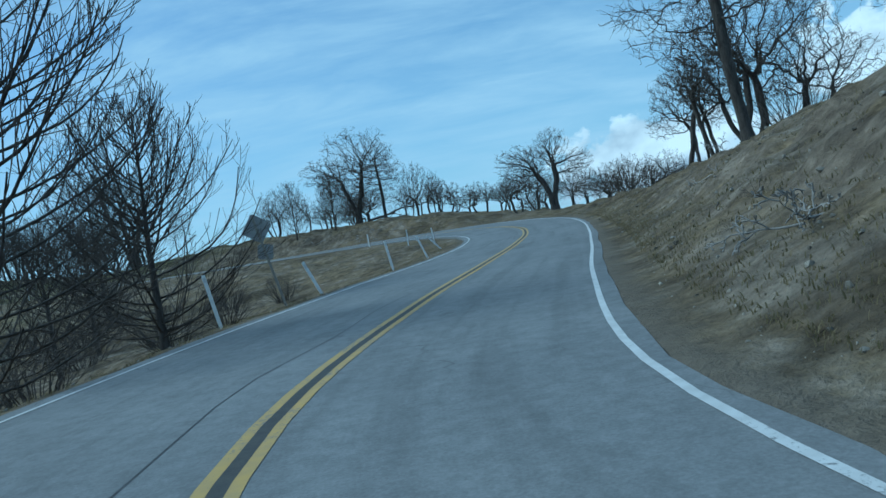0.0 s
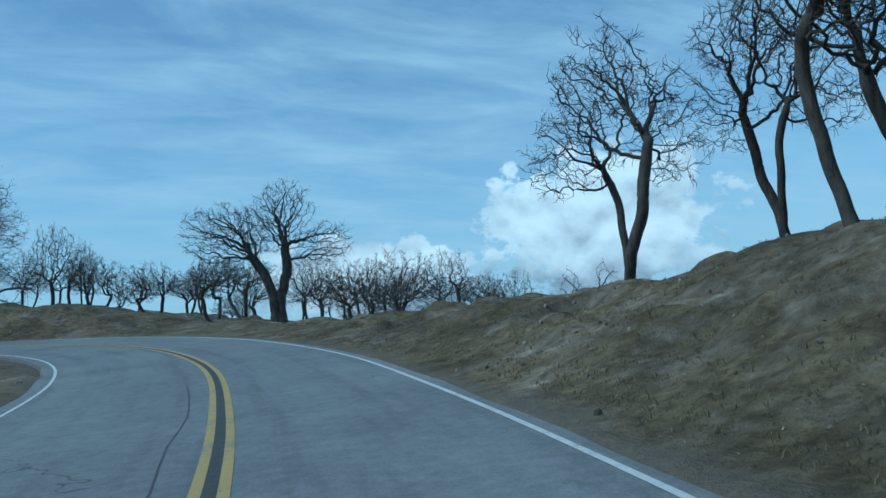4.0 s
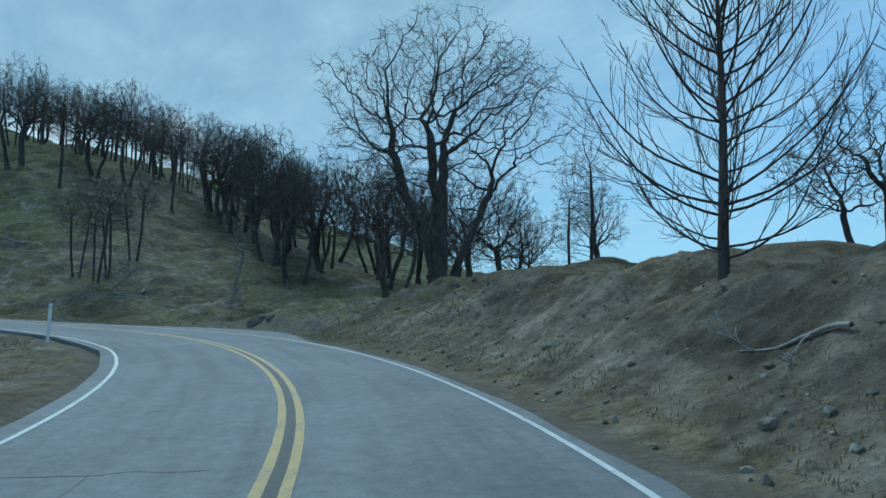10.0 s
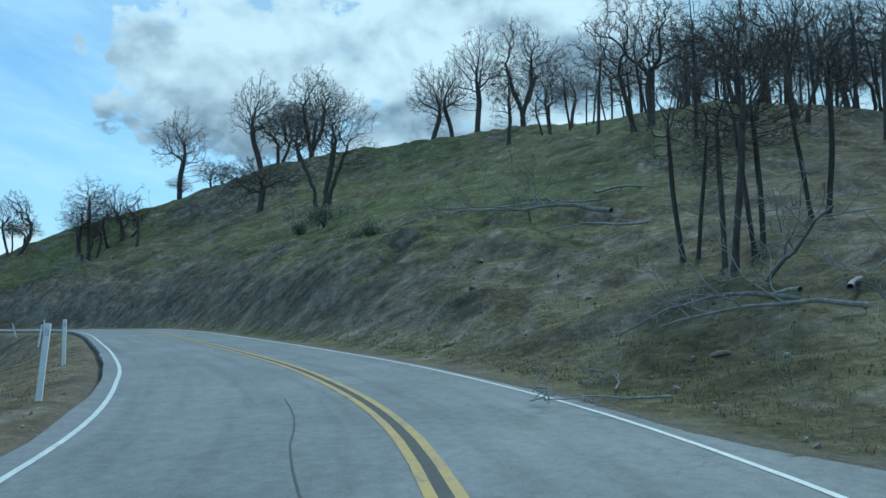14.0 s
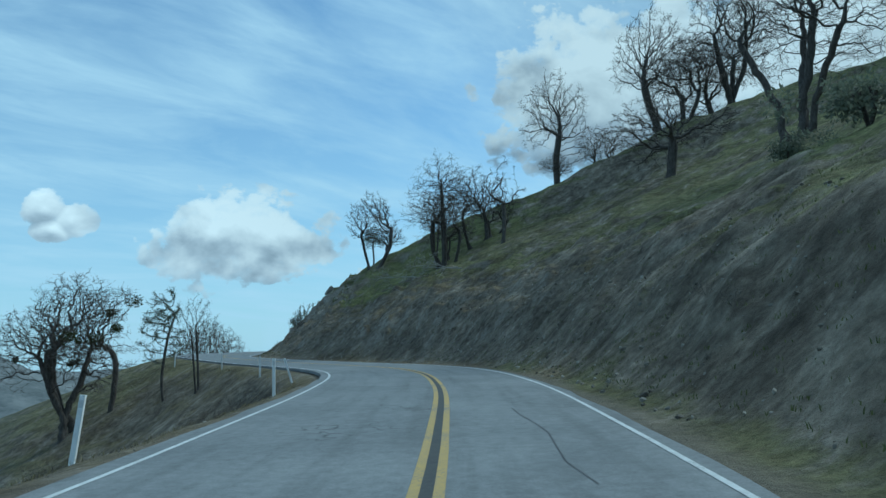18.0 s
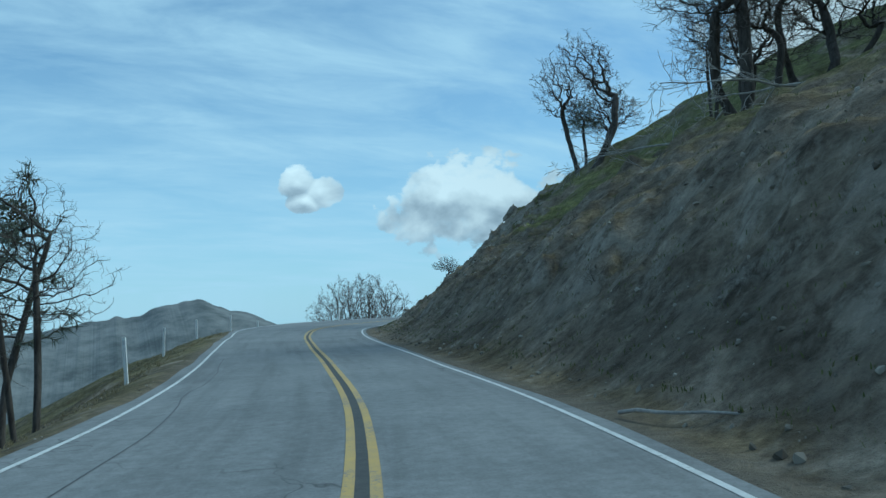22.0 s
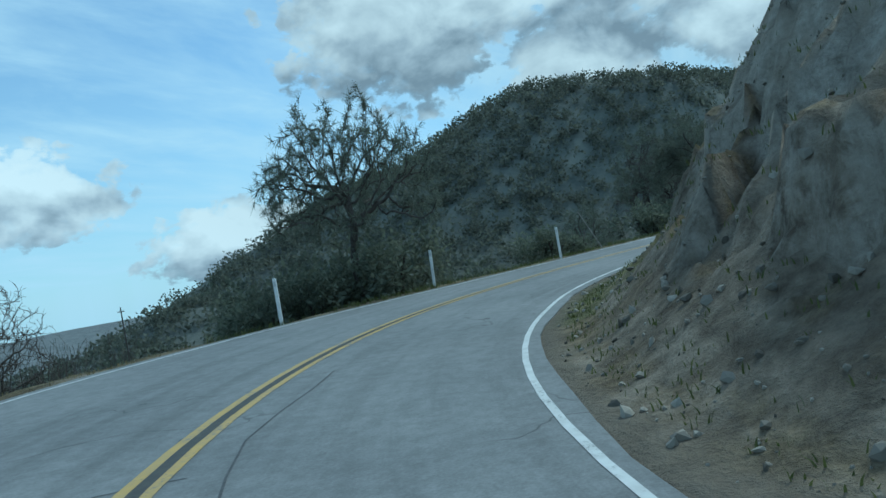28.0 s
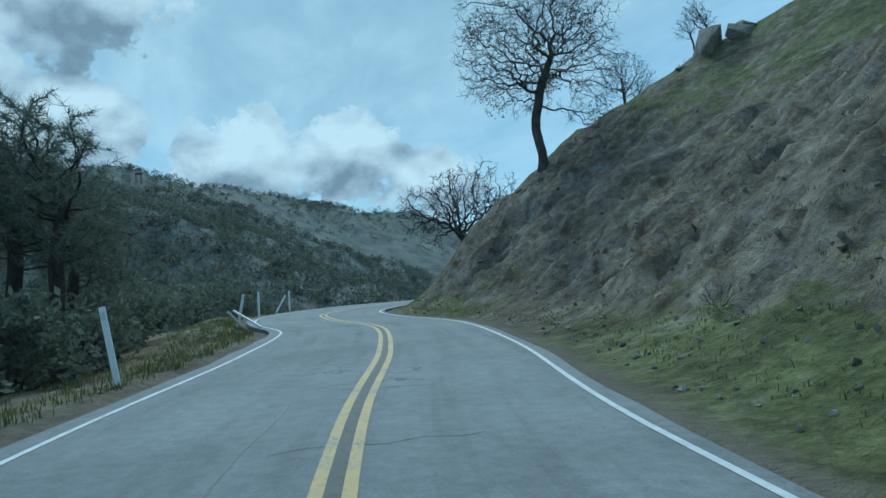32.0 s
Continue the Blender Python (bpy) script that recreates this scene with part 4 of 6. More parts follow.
def land(x, y, rough=True):
    """Ground height at arrays of x and y; also the distance from the road's middle, its side (right: +1) and its station."""
    x, y = np.asarray(x, float), np.asarray(y, float)
    z, near, side, stat, level = (np.zeros(len(x)) for _ in range(5))
    for a in range(0, len(x), 12000):
        px, py = x[a : a + 12000, None], y[a : a + 12000, None]
        dx, dy = px - ROAD[:, 0], py - ROAD[:, 1]
        d2 = dx * dx + dy * dy
        d = np.sqrt(d2)
        to_right = (dx * ROAD_RIGHT[:, 0] + dy * ROAD_RIGHT[:, 1]) > 0
        best = d.argmin(1)
        row = np.arange(len(best))
        dn = d[row, best]
        w = ((dn[:, None] ** 2 + 3.0) / (d2 + 3.0)) ** 6
        w /= w.sum(1, keepdims=True)
        k = np.where(d < 60, d * 4, 240 + (d - 60) / 2)
        k = np.minimum(k, len(FINE) - 2)
        f = k.astype(int)
        u = k - f
        n = np.arange(len(ROAD))
        hr = RIGHT_T[n, f] * (1 - u) + RIGHT_T[n, f + 1] * u
        hl = LEFT_T[n, f] * (1 - u) + LEFT_T[n, f + 1] * u
        z[a : a + 12000] = (w * (ROAD[:, 2] + np.where(to_right, hr, hl))).sum(1)
        near[a : a + 12000], stat[a : a + 12000] = dn, STATION[best]
        side[a : a + 12000] = np.where(to_right[row, best], 1, -1)
        tilt = BANKED[best] * (np.clip(np.where(to_right[row, best], dn, -dn), -4.6, 5.2) - PIVOT[best])
        level[a : a + 12000] = ROAD[best, 2] + tilt
        z[a : a + 12000] += tilt * (1 - smooth(8, 20, dn))
    far = -100 + 0 * x
    for slope, crest in RIDGES:
        for (ax, ay, az), (bx, by, bz) in zip(crest[:-1], crest[1:]):
            ex, ey = bx - ax, by - ay
            u = np.clip(((x - ax) * ex + (y - ay) * ey) / (ex * ex + ey * ey), 0, 1)
            d = np.hypot(x - ax - u * ex, y - ay - u * ey)
            far = np.maximum(far, az + (bz - az) * u - slope * (np.sqrt(d * d + 400) - 20))
    big = smooth(120, 400, near)
    far = far + (3 + 5 * big) * bumps(x, y, 70) + (2 + 3 * big) * bumps(x + 50, y, 29) + 2.0 * bumps(x, y + 9, 11)
    z = z + (far - z) * smooth(95, 230, near)
    if rough:
        flat = z.copy()
        k = smooth(4.2, 9, near)
        z = z + k * (0.35 * bumps(x, y, 6.1) + 0.2 * bumps(x + 31, y, 2.3) + 0.13 * bumps(x, y + 17, 1.15)) + smooth(4.4, 6, near) * (side > 0) * (0.16 * bumps(x + 7, y, 1.5) - 0.2 * smooth(0.35, 0.7, bumps(x, y + 40, 1.9)) + 0.16 * smooth(0.45, 0.7, bumps(x + 60, y, 1.3))) + smooth(3.6, 5, near) * 0.04 * bumps(x, y, 0.7) + smooth(14, 40, near) * 0.8 * bumps(x, y, 14)
        bank = (side > 0) * smooth(4.4, 5.8, near) * (1 - smooth(12.5, 17, near))
        on = np.flatnonzero(bank > 0)
        if len(on):
            u, v, st = x[on], y[on], stat[on]
            cliff = smooth(25.8, 27.0, st) * (1 - smooth(29.6, 30.6, st))
            rubble = 0.4 * (1 - smooth(6, 8, st)) + 0.5 * smooth(8, 9.5, st) * (1 - smooth(13, 13.7, st)) + (0.22 * smooth(16.5, 18, st) + 0.43 * smooth(20.6, 22.4, st)) * (1 + 0.85 * smooth(30, 32, st))
            rubble = rubble * np.where(st < 14, 1 - smooth(6.5, 9.5, near[on]), 1.0)
            crag = np.abs(bumps(u, v + 3, 1.7)) + 0.6 * np.abs(bumps(u + 9, v, 0.8)) - 0.4
            z[on] += bank[on] * (cliff * (0.55 * facets(u, v, 1.9, 3) + 0.28 * facets(u, v, 0.75, 8) + 0.18 * facets(u, v, 0.34, 2)) + (1 - cliff) * rubble * (0.26 * facets(u, v, 1.35, 5) + 0.15 * facets(u, v, 0.55, 11) + 0.08 * facets(u, v, 0.26, 4) + 0.22 * crag))
        beside = near - table(LINE_RIGHT, stat)[:, 0] - 0.3 - pull_out(stat)
        z = flat + (z - flat) * np.where(side > 0, smooth(0.0, 1.5, beside), 1.0)
        z = np.where((side > 0) & (beside < 1.2), level + (z - level) * smooth(-0.05, 1.2, beside), z)
    return z, near, side, stat


def ground_at(x, y):
    return float(land([x], [y])[0][0])

# ---- ground and road ----
def spread(lo, hi, step, reach, factor=1.07):
    core = np.arange(lo, hi + step / 2, step)
    out, s = [], step
    total = 0.0
    while total < reach:
        s *= factor
        total += s
        out.append(total)
    out = np.array(out)
    return np.concatenate([lo - out[::-1], core, core[-1] + out])


SKIN_FIRST, SKIN_LAST, SKIN_REACH = -1.0, 36.5, 15.0


def road_edge(near, side, stat):
    lr, ll = table(LINE_RIGHT, stat)[:, 0], table(LINE_LEFT, stat)[:, 0]
    return np.where(side > 0, lr + 0.3 + pull_out(stat), ll + 0.4)


def soil_on(me, x, y, near, side, stat):
    """Stores which soil covers the ground: bare rock, green grass, far woods (above 1: painted haze) and grit beside
    the road.
    """
    edge = road_edge(near, side, stat)
    rock = (0.25 + 0.75 * smooth(20.5, 22.5, stat) * (1 - 0.6 * smooth(30, 33, stat))) * (side > 0) * (1 - smooth(12, 18, near))
    rock = np.minimum(rock, 0.65)
    rock = np.maximum(rock, smooth(25.8, 27, stat) * (1 - smooth(29.5, 31, stat)) * (side > 0) * (near < 30) * smooth(4.6, 6.5, near))
    green = np.clip(0.37 + 0.35 * smooth(15, 19, stat) + 0.25 * bumps(x, y, 19), 0, 1) * np.where(side > 0, 1.0, 0.55)
    green = np.where((stat > 29.5) & (side > 0), np.maximum(green, 0.68), green)
    green = np.where(stat < 14, green * (0.45 + 0.5 * smooth(7, 8.5, stat)), green)
    green = np.where((stat > 17) & (stat < 29.5) & (side > 0), green * np.maximum(0.3 + 0.7 * smooth(8.5, 12.5, near), 0.95 * (1 - smooth(20.2, 22.4, stat + 1.2 * bumps(x, y, 6.0)))), green)
    green = np.where((stat > 29.5) & (side > 0), green * (0.42 + 0.58 * np.maximum(smooth(11, 15, near), (1 - smooth(5.0, 7.5, near)) * np.clip(0.55 + 0.6 * bumps(x, y, 5.0), 0, 1))), green)
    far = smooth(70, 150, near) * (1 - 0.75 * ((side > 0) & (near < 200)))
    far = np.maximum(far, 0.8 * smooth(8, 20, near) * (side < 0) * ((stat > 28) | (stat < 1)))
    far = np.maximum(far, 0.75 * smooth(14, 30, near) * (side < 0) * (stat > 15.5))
    # the share above 1 pales the southern ridges with painted haze
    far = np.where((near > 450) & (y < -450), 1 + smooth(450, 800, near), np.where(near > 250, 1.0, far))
    verge = (1 - smooth(0.0, 0.55 + 0.3 * bumps(x, y, 2.0), near - edge)) + (1 - smooth(5.5, 7.5, near)) * smooth(13.3, 13.8, stat) * (1 - smooth(14.4, 14.9, stat)) * (side > 0)
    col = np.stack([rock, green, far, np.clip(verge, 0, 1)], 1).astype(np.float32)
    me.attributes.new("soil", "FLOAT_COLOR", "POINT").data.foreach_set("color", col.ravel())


def build_ground():
    gx, gy = spread(-190, 30, 0.45, 4200, 1.09), spread(-50, 112, 0.45, 4200, 1.09)
    x, y = np.meshgrid(gx, gy)
    x, y = x.ravel(), y.ravel()
    z, near, side, stat = land(x, y)
    edge = road_edge(near, side, stat)
    z -= 0.16 * (1 - smooth(-0.1, 0.35, near - edge))
    under = (side > 0) * smooth(SKIN_FIRST + 0.1, SKIN_FIRST + 0.5, stat) * (1 - smooth(SKIN_LAST - 0.5, SKIN_LAST - 0.1, stat))
    z -= 0.8 * under * smooth(0.3, 1.2, near - edge) * (1 - smooth(SKIN_REACH - 1.6, SKIN_REACH - 0.5, near))
    n, m = len(gx), len(gy)
    i = np.arange(n * m).reshape(m, n)
    quads = np.stack([i[:-1, :-1], i[:-1, 1:], i[1:, 1:], i[1:, :-1]], -1).reshape(-1, 4)
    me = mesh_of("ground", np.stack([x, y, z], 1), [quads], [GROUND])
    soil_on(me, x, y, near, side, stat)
    return tagged(new("ground", me), "grassy brown hillsides with rocky road cuts and wooded far slopes", "ground", kind="structure")


def build_bank():
    """The cut bank along the road, in a finer net than the ground that it covers."""
    i, j = (int(np.searchsorted(STATION, v)) for v in (SKIN_FIRST, SKIN_LAST))
    k = np.arange(i, j, 0.17)
    along_way = [np.interp(k, np.arange(len(ROAD)), c) for c in (ROAD[:, 0], ROAD[:, 1], ROAD_RIGHT[:, 0], ROAD_RIGHT[:, 1], STATION)]
    lr = table(LINE_RIGHT, along_way[4])[:, 0] + 0.12 + pull_out(along_way[4])
    u = np.concatenate([np.arange(0, 0.66, 0.0125), np.arange(0.66, 1.0001, 0.02)])
    off = lr[:, None] + (SKIN_REACH - lr[:, None]) * u
    x, y = along_way[0][:, None] + along_way[2][:, None] * off, along_way[1][:, None] + along_way[3][:, None] * off
    shape = x.shape
    x, y = x.ravel(), y.ravel()
    z, near, side, stat = land(x, y)
    edge = road_edge(near, side, stat)
    z -= 0.05 * (1 - smooth(-0.2, 0.0, near - edge)) + 0.25 * smooth(SKIN_REACH - 0.5, SKIN_REACH, near)
    q = np.arange(len(x)).reshape(shape)
    quads = np.stack([q[:-1, :-1], q[1:, :-1], q[1:, 1:], q[:-1, 1:]], -1).reshape(-1, 4)[:, ::-1]
    me = mesh_of("bank", np.stack([x, y, z], 1), [quads], [GROUND])
    soil_on(me, x, y, near, side, stat)
    return tagged(new("bank", me), "brown crumbling cut bank of earth and broken rock beside the road", "bank", kind="structure")


def ribbon(name, a, b, lift, mat, thick=0.0, first=0, last=None):
    """A band along the road between the offsets a and b (right of the middle: +), arrays or numbers."""
    s = slice(first, last)
    road, right = ROAD[s], ROAD_RIGHT[s]
    a, b = np.broadcast_to(a, len(ROAD))[s], np.broadcast_to(b, len(ROAD))[s]
    k = 2 if np.max(np.abs(b - a)) < 1 else 9
    rows = []
    for u in np.linspace(0, 1, k):
        o = a + (b - a) * u
        p = np.concatenate([road[:, :2] + right * o[:, None], (road[:, 2] + BANKED[s] * (o - PIVOT[s]) + lift)[:, None]], 1)
        rows.append(p)
    if thick:
        rows = [rows[0] - [0, 0, thick]] + rows + [rows[-1] - [0, 0, thick]]
    v = np.stack(rows, 1)
    n, k = v.shape[:2]
    i = np.arange(n * k).reshape(n, k)
    quads = np.stack([i[:-1, :-1], i[:-1, 1:], i[1:, 1:], i[1:, :-1]], -1).reshape(-1, 4)
    me = mesh_of(name, v.reshape(-1, 3), [quads], [mat], smooth=False)
    run = np.concatenate([[0], np.cumsum(np.linalg.norm(np.diff(road[:, :2], axis=0), axis=1))])
    across = ((v[:, :, :2] - road[:, None, :2]) * right[:, None]).sum(2)
    lane = np.stack([across, np.broadcast_to(run[:, None], across.shape), 0 * across], -1).astype(np.float32)
    me.attributes.new("lane", "FLOAT_VECTOR", "POINT").data.foreach_set("vector", lane.ravel())
    return me


LR, LL = table(LINE_RIGHT, STATION)[:, 0], table(LINE_LEFT, STATION)[:, 0]
ground = build_ground()
bank = build_bank()
ragged = bumps(ROAD[:, 0] * 1.0, ROAD[:, 1] * 1.0, 1.7) * 0.07
road = tagged(new("road", ribbon("road", -LL - 0.33 + ragged, LR + 0.22 + pull_out(STATION) + ragged[::-1], 0.0, ASPHALT, 0.14)), "worn grey-blue asphalt of a narrow two-lane mountain road", "road", kind="structure")
for name, a, b, mat, label, lift in (
    ("centre_line", -0.16, -0.06, YELLOW_LINE, "worn yellow line of the double centre marking", 0.005),
    ("centre_line", 0.06, 0.16, YELLOW_LINE, "worn yellow line of the double centre marking", 0.005),
    ("black_strip", -0.06, 0.06, BLACK_LINE, "black painted strip between the yellow lines", 0.004),
    ("edge_line", LR - 0.038, LR + 0.038, WHITE_LINE, "white edge line along the cut bank", 0.005),
    ("edge_line", -LL - 0.038, -LL + 0.038, WHITE_LINE, "white edge line along the drop", 0.005),
):
    tagged(new(name, ribbon(name, a, b, lift, mat)), label, "road marking", kind="structure")


def seam(name, a, b, off, wide, wander, mat, label, lift=0.003, seed=0):
    """A wandering strip of tar or rubber along the road from station a to b, at an offset that may change on the way."""
    i, j = (int(np.searchsorted(STATION, v)) for v in (a, b))
    k = np.arange(len(ROAD))
    o = np.interp(k, (i, j), off) + wander * bumps(k * 1.0 + seed, k * 0 + seed, 2.2)
    tagged(new(name, ribbon(name, o - wide / 2, o + wide / 2, lift, mat, 0, i, j)), label, "road mark", kind="structure")


for k, (a, b, off) in enumerate(((22.4, 24.6, (-2.5, -2.9)), (26.8, 29.4, (0.45, 0.7)), (4.4, 5.6, (-0.45, -0.5)), (9.0, 11.0, (-1.3, -1.6)), (31.0, 33.4, (-0.7, -0.9)), (13.4, 15.6, (-1.2, -1.0)), (0.2, 2.4, (-0.8, -0.7)), (18.6, 19.4, (1.5, 1.3)))):
    seam("tar_seam", a, b, off, 0.022, 0.15, TAR, "thin dark crack sealed with tar along the lane", seed=k * 7)


def cross_crack(station, lo, hi, skew):
    i = int(np.searchsorted(STATION, station))
    u = np.linspace(0, 1, 14)
    o = lo + (hi - lo) * u
    p, r, w = ROAD[i, :2], ROAD_RIGHT[i], ROAD_WAY[i]
    line = p + r * o[:, None] + w * (skew * (u - 0.5) + 0.10 * bumps(o * 3 + station * 5, o * 0, 1.0))[:, None]
    rows = []
    for k in (-0.009, 0.009):
        rows.append(np.c_[line + w * k, ROAD[i, 2] + BANKED[i] * (o - PIVOT[i]) + 0.004])
    v = np.stack(rows, 1).reshape(-1, 3)
    a = np.arange(13) * 2
    tagged(new("road_crack", mesh_of("road_crack", v, [np.stack([a, a + 1, a + 3, a + 2], 1)], [TAR], smooth=False)), "narrow crack running across the asphalt", "road mark", kind="structure")


for station, lo, hi, skew in ((5.35, -2.7, 0.6, 0.2), (5.75, 1.4, 2.6, -0.1), (10.75, -2.6, -0.6, 0.1), (24.5, 0.4, 1.0, 0.1), (25.0, -2.8, -1.6, 0.4), (32.8, -0.6, 1.2, 0.3), (21.6, -0.6, -0.2, 0.0), (2.9, 0.5, 2.3, 0.3), (12.7, 0.3, 2.2, 0.2), (16.3, -2.5, -1.2, 0.3), (19.9, -0.5, 2.2, -0.2), (28.7, -1.8, 0.3, 0.2)):
    cross_crack(station, lo, hi, skew)

# ---- trees ----
OAKS = {
    "twin": oak_parts(11, 7.9, trunks=2, girth=0.27, points=3200, gnarl=0.38, lift=0.02, shape=((-2.5, 0.2, 5.0, 2.5, 2.2, 1.8), (0.7, -0.2, 6.3, 1.7, 1.7, 1.5), (2.6, 0.3, 4.2, 1.9, 1.7, 1.3), (-0.6, -0.6, 5.0, 1.8, 2.2, 1.5)), stems=(((-0.05, 0.0, 0.0), (-0.1, 0.0, 1.5), (-0.5, 0.0, 2.7), (-1.2, 0.1, 3.7)), ((0.25, 0.05, 0.0), (0.3, 0.0, 1.5), (0.75, -0.1, 2.9), (0.6, -0.2, 4.4))), twigs=1.7, tip=0.0094),
    "broad": oak_parts(23, 9.0, half=0.46, base=0.18, trunks=3, girth=0.19, points=2660, lobes=10, gnarl=0.40, lift=0.05, tip=0.0086, stems=(((0.0, 0.0, 0.0), (0.05, 0.0, 1.2), (-0.7, 0.1, 2.6), (-1.3, 0.3, 4.4)), ((0.12, 0.05, 0.0), (0.15, 0.0, 1.3), (0.9, -0.2, 3.0), (1.5, -0.5, 5.2)), ((0.05, 0.1, 0.0), (0.1, 0.1, 1.4), (0.0, 0.9, 3.2), (0.2, 1.2, 5.0)))),
    "tall": oak_parts(37, 10.0, half=0.30, base=0.26, trunk_high=0.66, girth=0.17, points=2700, lobes=9, gnarl=0.36, lift=0.07, tip=0.0086),
    "great": oak_parts(41, 13.0, half=0.46, base=0.20, trunks=4, girth=0.23, points=3100, lobes=12, gnarl=0.36, lift=0.06, tip=0.0100, stems=(((0.0, 0.0, 0.0), (0.0, 0.1, 1.6), (0.5, 0.4, 4.0), (0.9, 0.6, 7.0)), ((-0.9, -0.3, 0.0), (-1.1, -0.3, 1.8), (-2.0, -0.6, 4.0), (-3.0, -0.8, 6.5)), ((0.5, 0.0, 0.0), (0.9, -0.2, 1.6), (2.1, -0.6, 3.6), (3.4, -0.8, 5.6)), ((-0.1, 0.3, 0.0), (-0.2, 0.6, 1.8), (-0.6, 1.6, 4.4), (-0.8, 2.4, 6.8)))),
    "first": oak_parts(59, 11.0, half=0.36, base=0.26, trunk_high=0.62, girth=0.17, points=2080, lobes=9, gnarl=0.46, lift=0.0, lean=0.10, tip=0.0094),
    "vase": oak_parts(53, 11.0, half=0.30, base=0.20, trunk_high=0.52, girth=0.27, points=1690, lobes=8, gnarl=0.30, lift=0.16, tip=0.0101),
    "round": oak_parts(67, 7.0, half=0.48, base=0.16, trunk_high=0.34, trunks=2, foot=0.05, girth=0.149, points=1200, lobes=8, gnarl=0.38, tip=0.0079),
    "crooked": oak_parts(71, 6.5, half=0.34, base=0.22, trunk_high=0.48, trunks=2, foot=0.06, girth=0.13, points=990, lobes=7, gnarl=0.48, lift=0.04, lean=0.22, tip=0.0079),
    "low": oak_parts(83, 5.0, half=0.62, base=0.14, trunk_high=0.36, trunks=2, foot=0.05, girth=0.138, points=990, lobes=8, gnarl=0.50, lift=0.02, lean=0.2, tip=0.0072),
    "pole": oak_parts(97, 9.0, half=0.28, base=0.20, trunk_high=0.66, girth=0.12, points=790, lobes=7, gnarl=0.22, lift=0.16, tip=0.0072),
    "pole_two": oak_parts(101, 8.5, half=0.29, base=0.24, trunk_high=0.62, trunks=2, foot=0.03, girth=0.10, points=770, lobes=7, gnarl=0.24, lift=0.14, tip=0.0072),
    "hung": oak_parts(163, 9.0, half=0.44, base=0.10, trunk_high=0.60, girth=0.19, points=2100, lobes=12, gnarl=0.52, lift=0.0, lean=0.03, tip=0.0086),
    "sprawl": oak_parts(131, 6.0, half=0.72, base=0.12, trunk_high=0.34, girth=0.24, points=1320, lobes=9, gnarl=0.42, lift=0.04, tip=0.0086),
    "dome": oak_parts(149, 5.0, trunks=16, trunk_high=0.34, girth=0.07, foot=0.42, points=3000, gnarl=0.20, lift=0.10, shape=((0, 0, 2.2, 4.6, 3.6, 2.6), (-1.6, 0, 2.4, 2.6, 2.4, 2.2), (1.4, 0.4, 2.3, 2.7, 2.4, 2.3)), tip=0.0065, twigs=2.8),
    "snag": oak_parts(113, 4.0, half=0.30, base=0.30, trunk_high=0.5, girth=0.12, points=70, lobes=4, gnarl=0.44, twigs=0.7, tip=0.0086),
}
SPIRES = {"spire": spire_parts(7, 9.0), "spire_two": spire_parts(19, 8.0, whorls=70, reach=0.36)}
THICKET = thicket_parts(29)
PINES = {"pine": pine_parts(31, 10.0, 0.30, 0.30, 0.22, 700, 0.62, 14, 0.44), "pine_broad": pine_parts(47, 8.0, 0.58, 0.16, 0.17, 800, 0.34, 13, 0.38), "pine_thin": pine_parts(61, 6.0, 0.26, 0.25, 0.075, 170, 0.8, 9, 0.26), "pine_two": pine_parts(43, 6.0, 0.24, 0.2, 0.10, 330, 0.75, 16, 0.30)}
TALLEST = {}


def height_of(mesh):
    z = np.empty(len(mesh.vertices) * 3, np.float32)
    mesh.vertices.foreach_get("co", z)
    return float(z[2::3].max())


def meshes_for(kind):
    if kind in OAKS:
        return [("trunk", OAKS[kind][0], ""), ("crown", OAKS[kind][1], "")]
    if kind in SPIRES:
        return [("trunk", SPIRES[kind][0], ""), ("crown", SPIRES[kind][1], "")]
    if kind == "thicket":
        return [("trunk", THICKET[0], ""), ("crown", THICKET[1], "")]
    return [("trunk", PINES[kind][0], ""), ("crown", PINES[kind][1], ""), ("foliage", PINES[kind][2], "tufts of long grey-green needles")]


def stand(kind, x, y, high, turn, label, group="", name="", lean=(0, 0), wide=1.0, sink=0.0):
    """A tree of that kind and height on the ground at x, y."""
    meshes = meshes_for(kind)
    if kind not in TALLEST:
        TALLEST[kind] = max(height_of(m[1]) for m in meshes)
    s = high / TALLEST[kind]
    m = pose(x, y, ground_at(x, y) - 0.08 - sink, lean[0], lean[1], 0) @ pose(0, 0, 0, 0, 0, turn)
    ob = plant(name or {"thicket": "bare_thicket", "dome": "bare_thicket", "pine": "pine_tree", "pine_broad": "pine_tree", "pine_two": "pine_tree", "pine_thin": "pine_tree", "snag": "dead_snag", "spire": "bare_tree", "spire_two": "bare_tree"}.get(kind, "oak_tree"), label, meshes, m, group)
    ob.scale = (s * wide, s * wide, s)
    return ob


def mistletoe_on(tree, kind, seed, count, size, low=0.45):
    """Round clumps of mistletoe on the tips of a tree's branches."""
    rng = np.random.default_rng(seed)
    tips = OAKS[kind][2]
    tips = tips[tips[:, 2] > low * TALLEST[kind]]
    for c in tips[rng.choice(len(tips), count, replace=False)]:
        me = leaf_clumps(rng, np.array([c * 0.9 + np.array([0, 0, 0.05])]), size * rng.uniform(0.7, 1.2), 260, 0.055, MISTLETOE, "mistletoe")
        part("mistletoe", me, None, tree, "dark green round mistletoe clump")


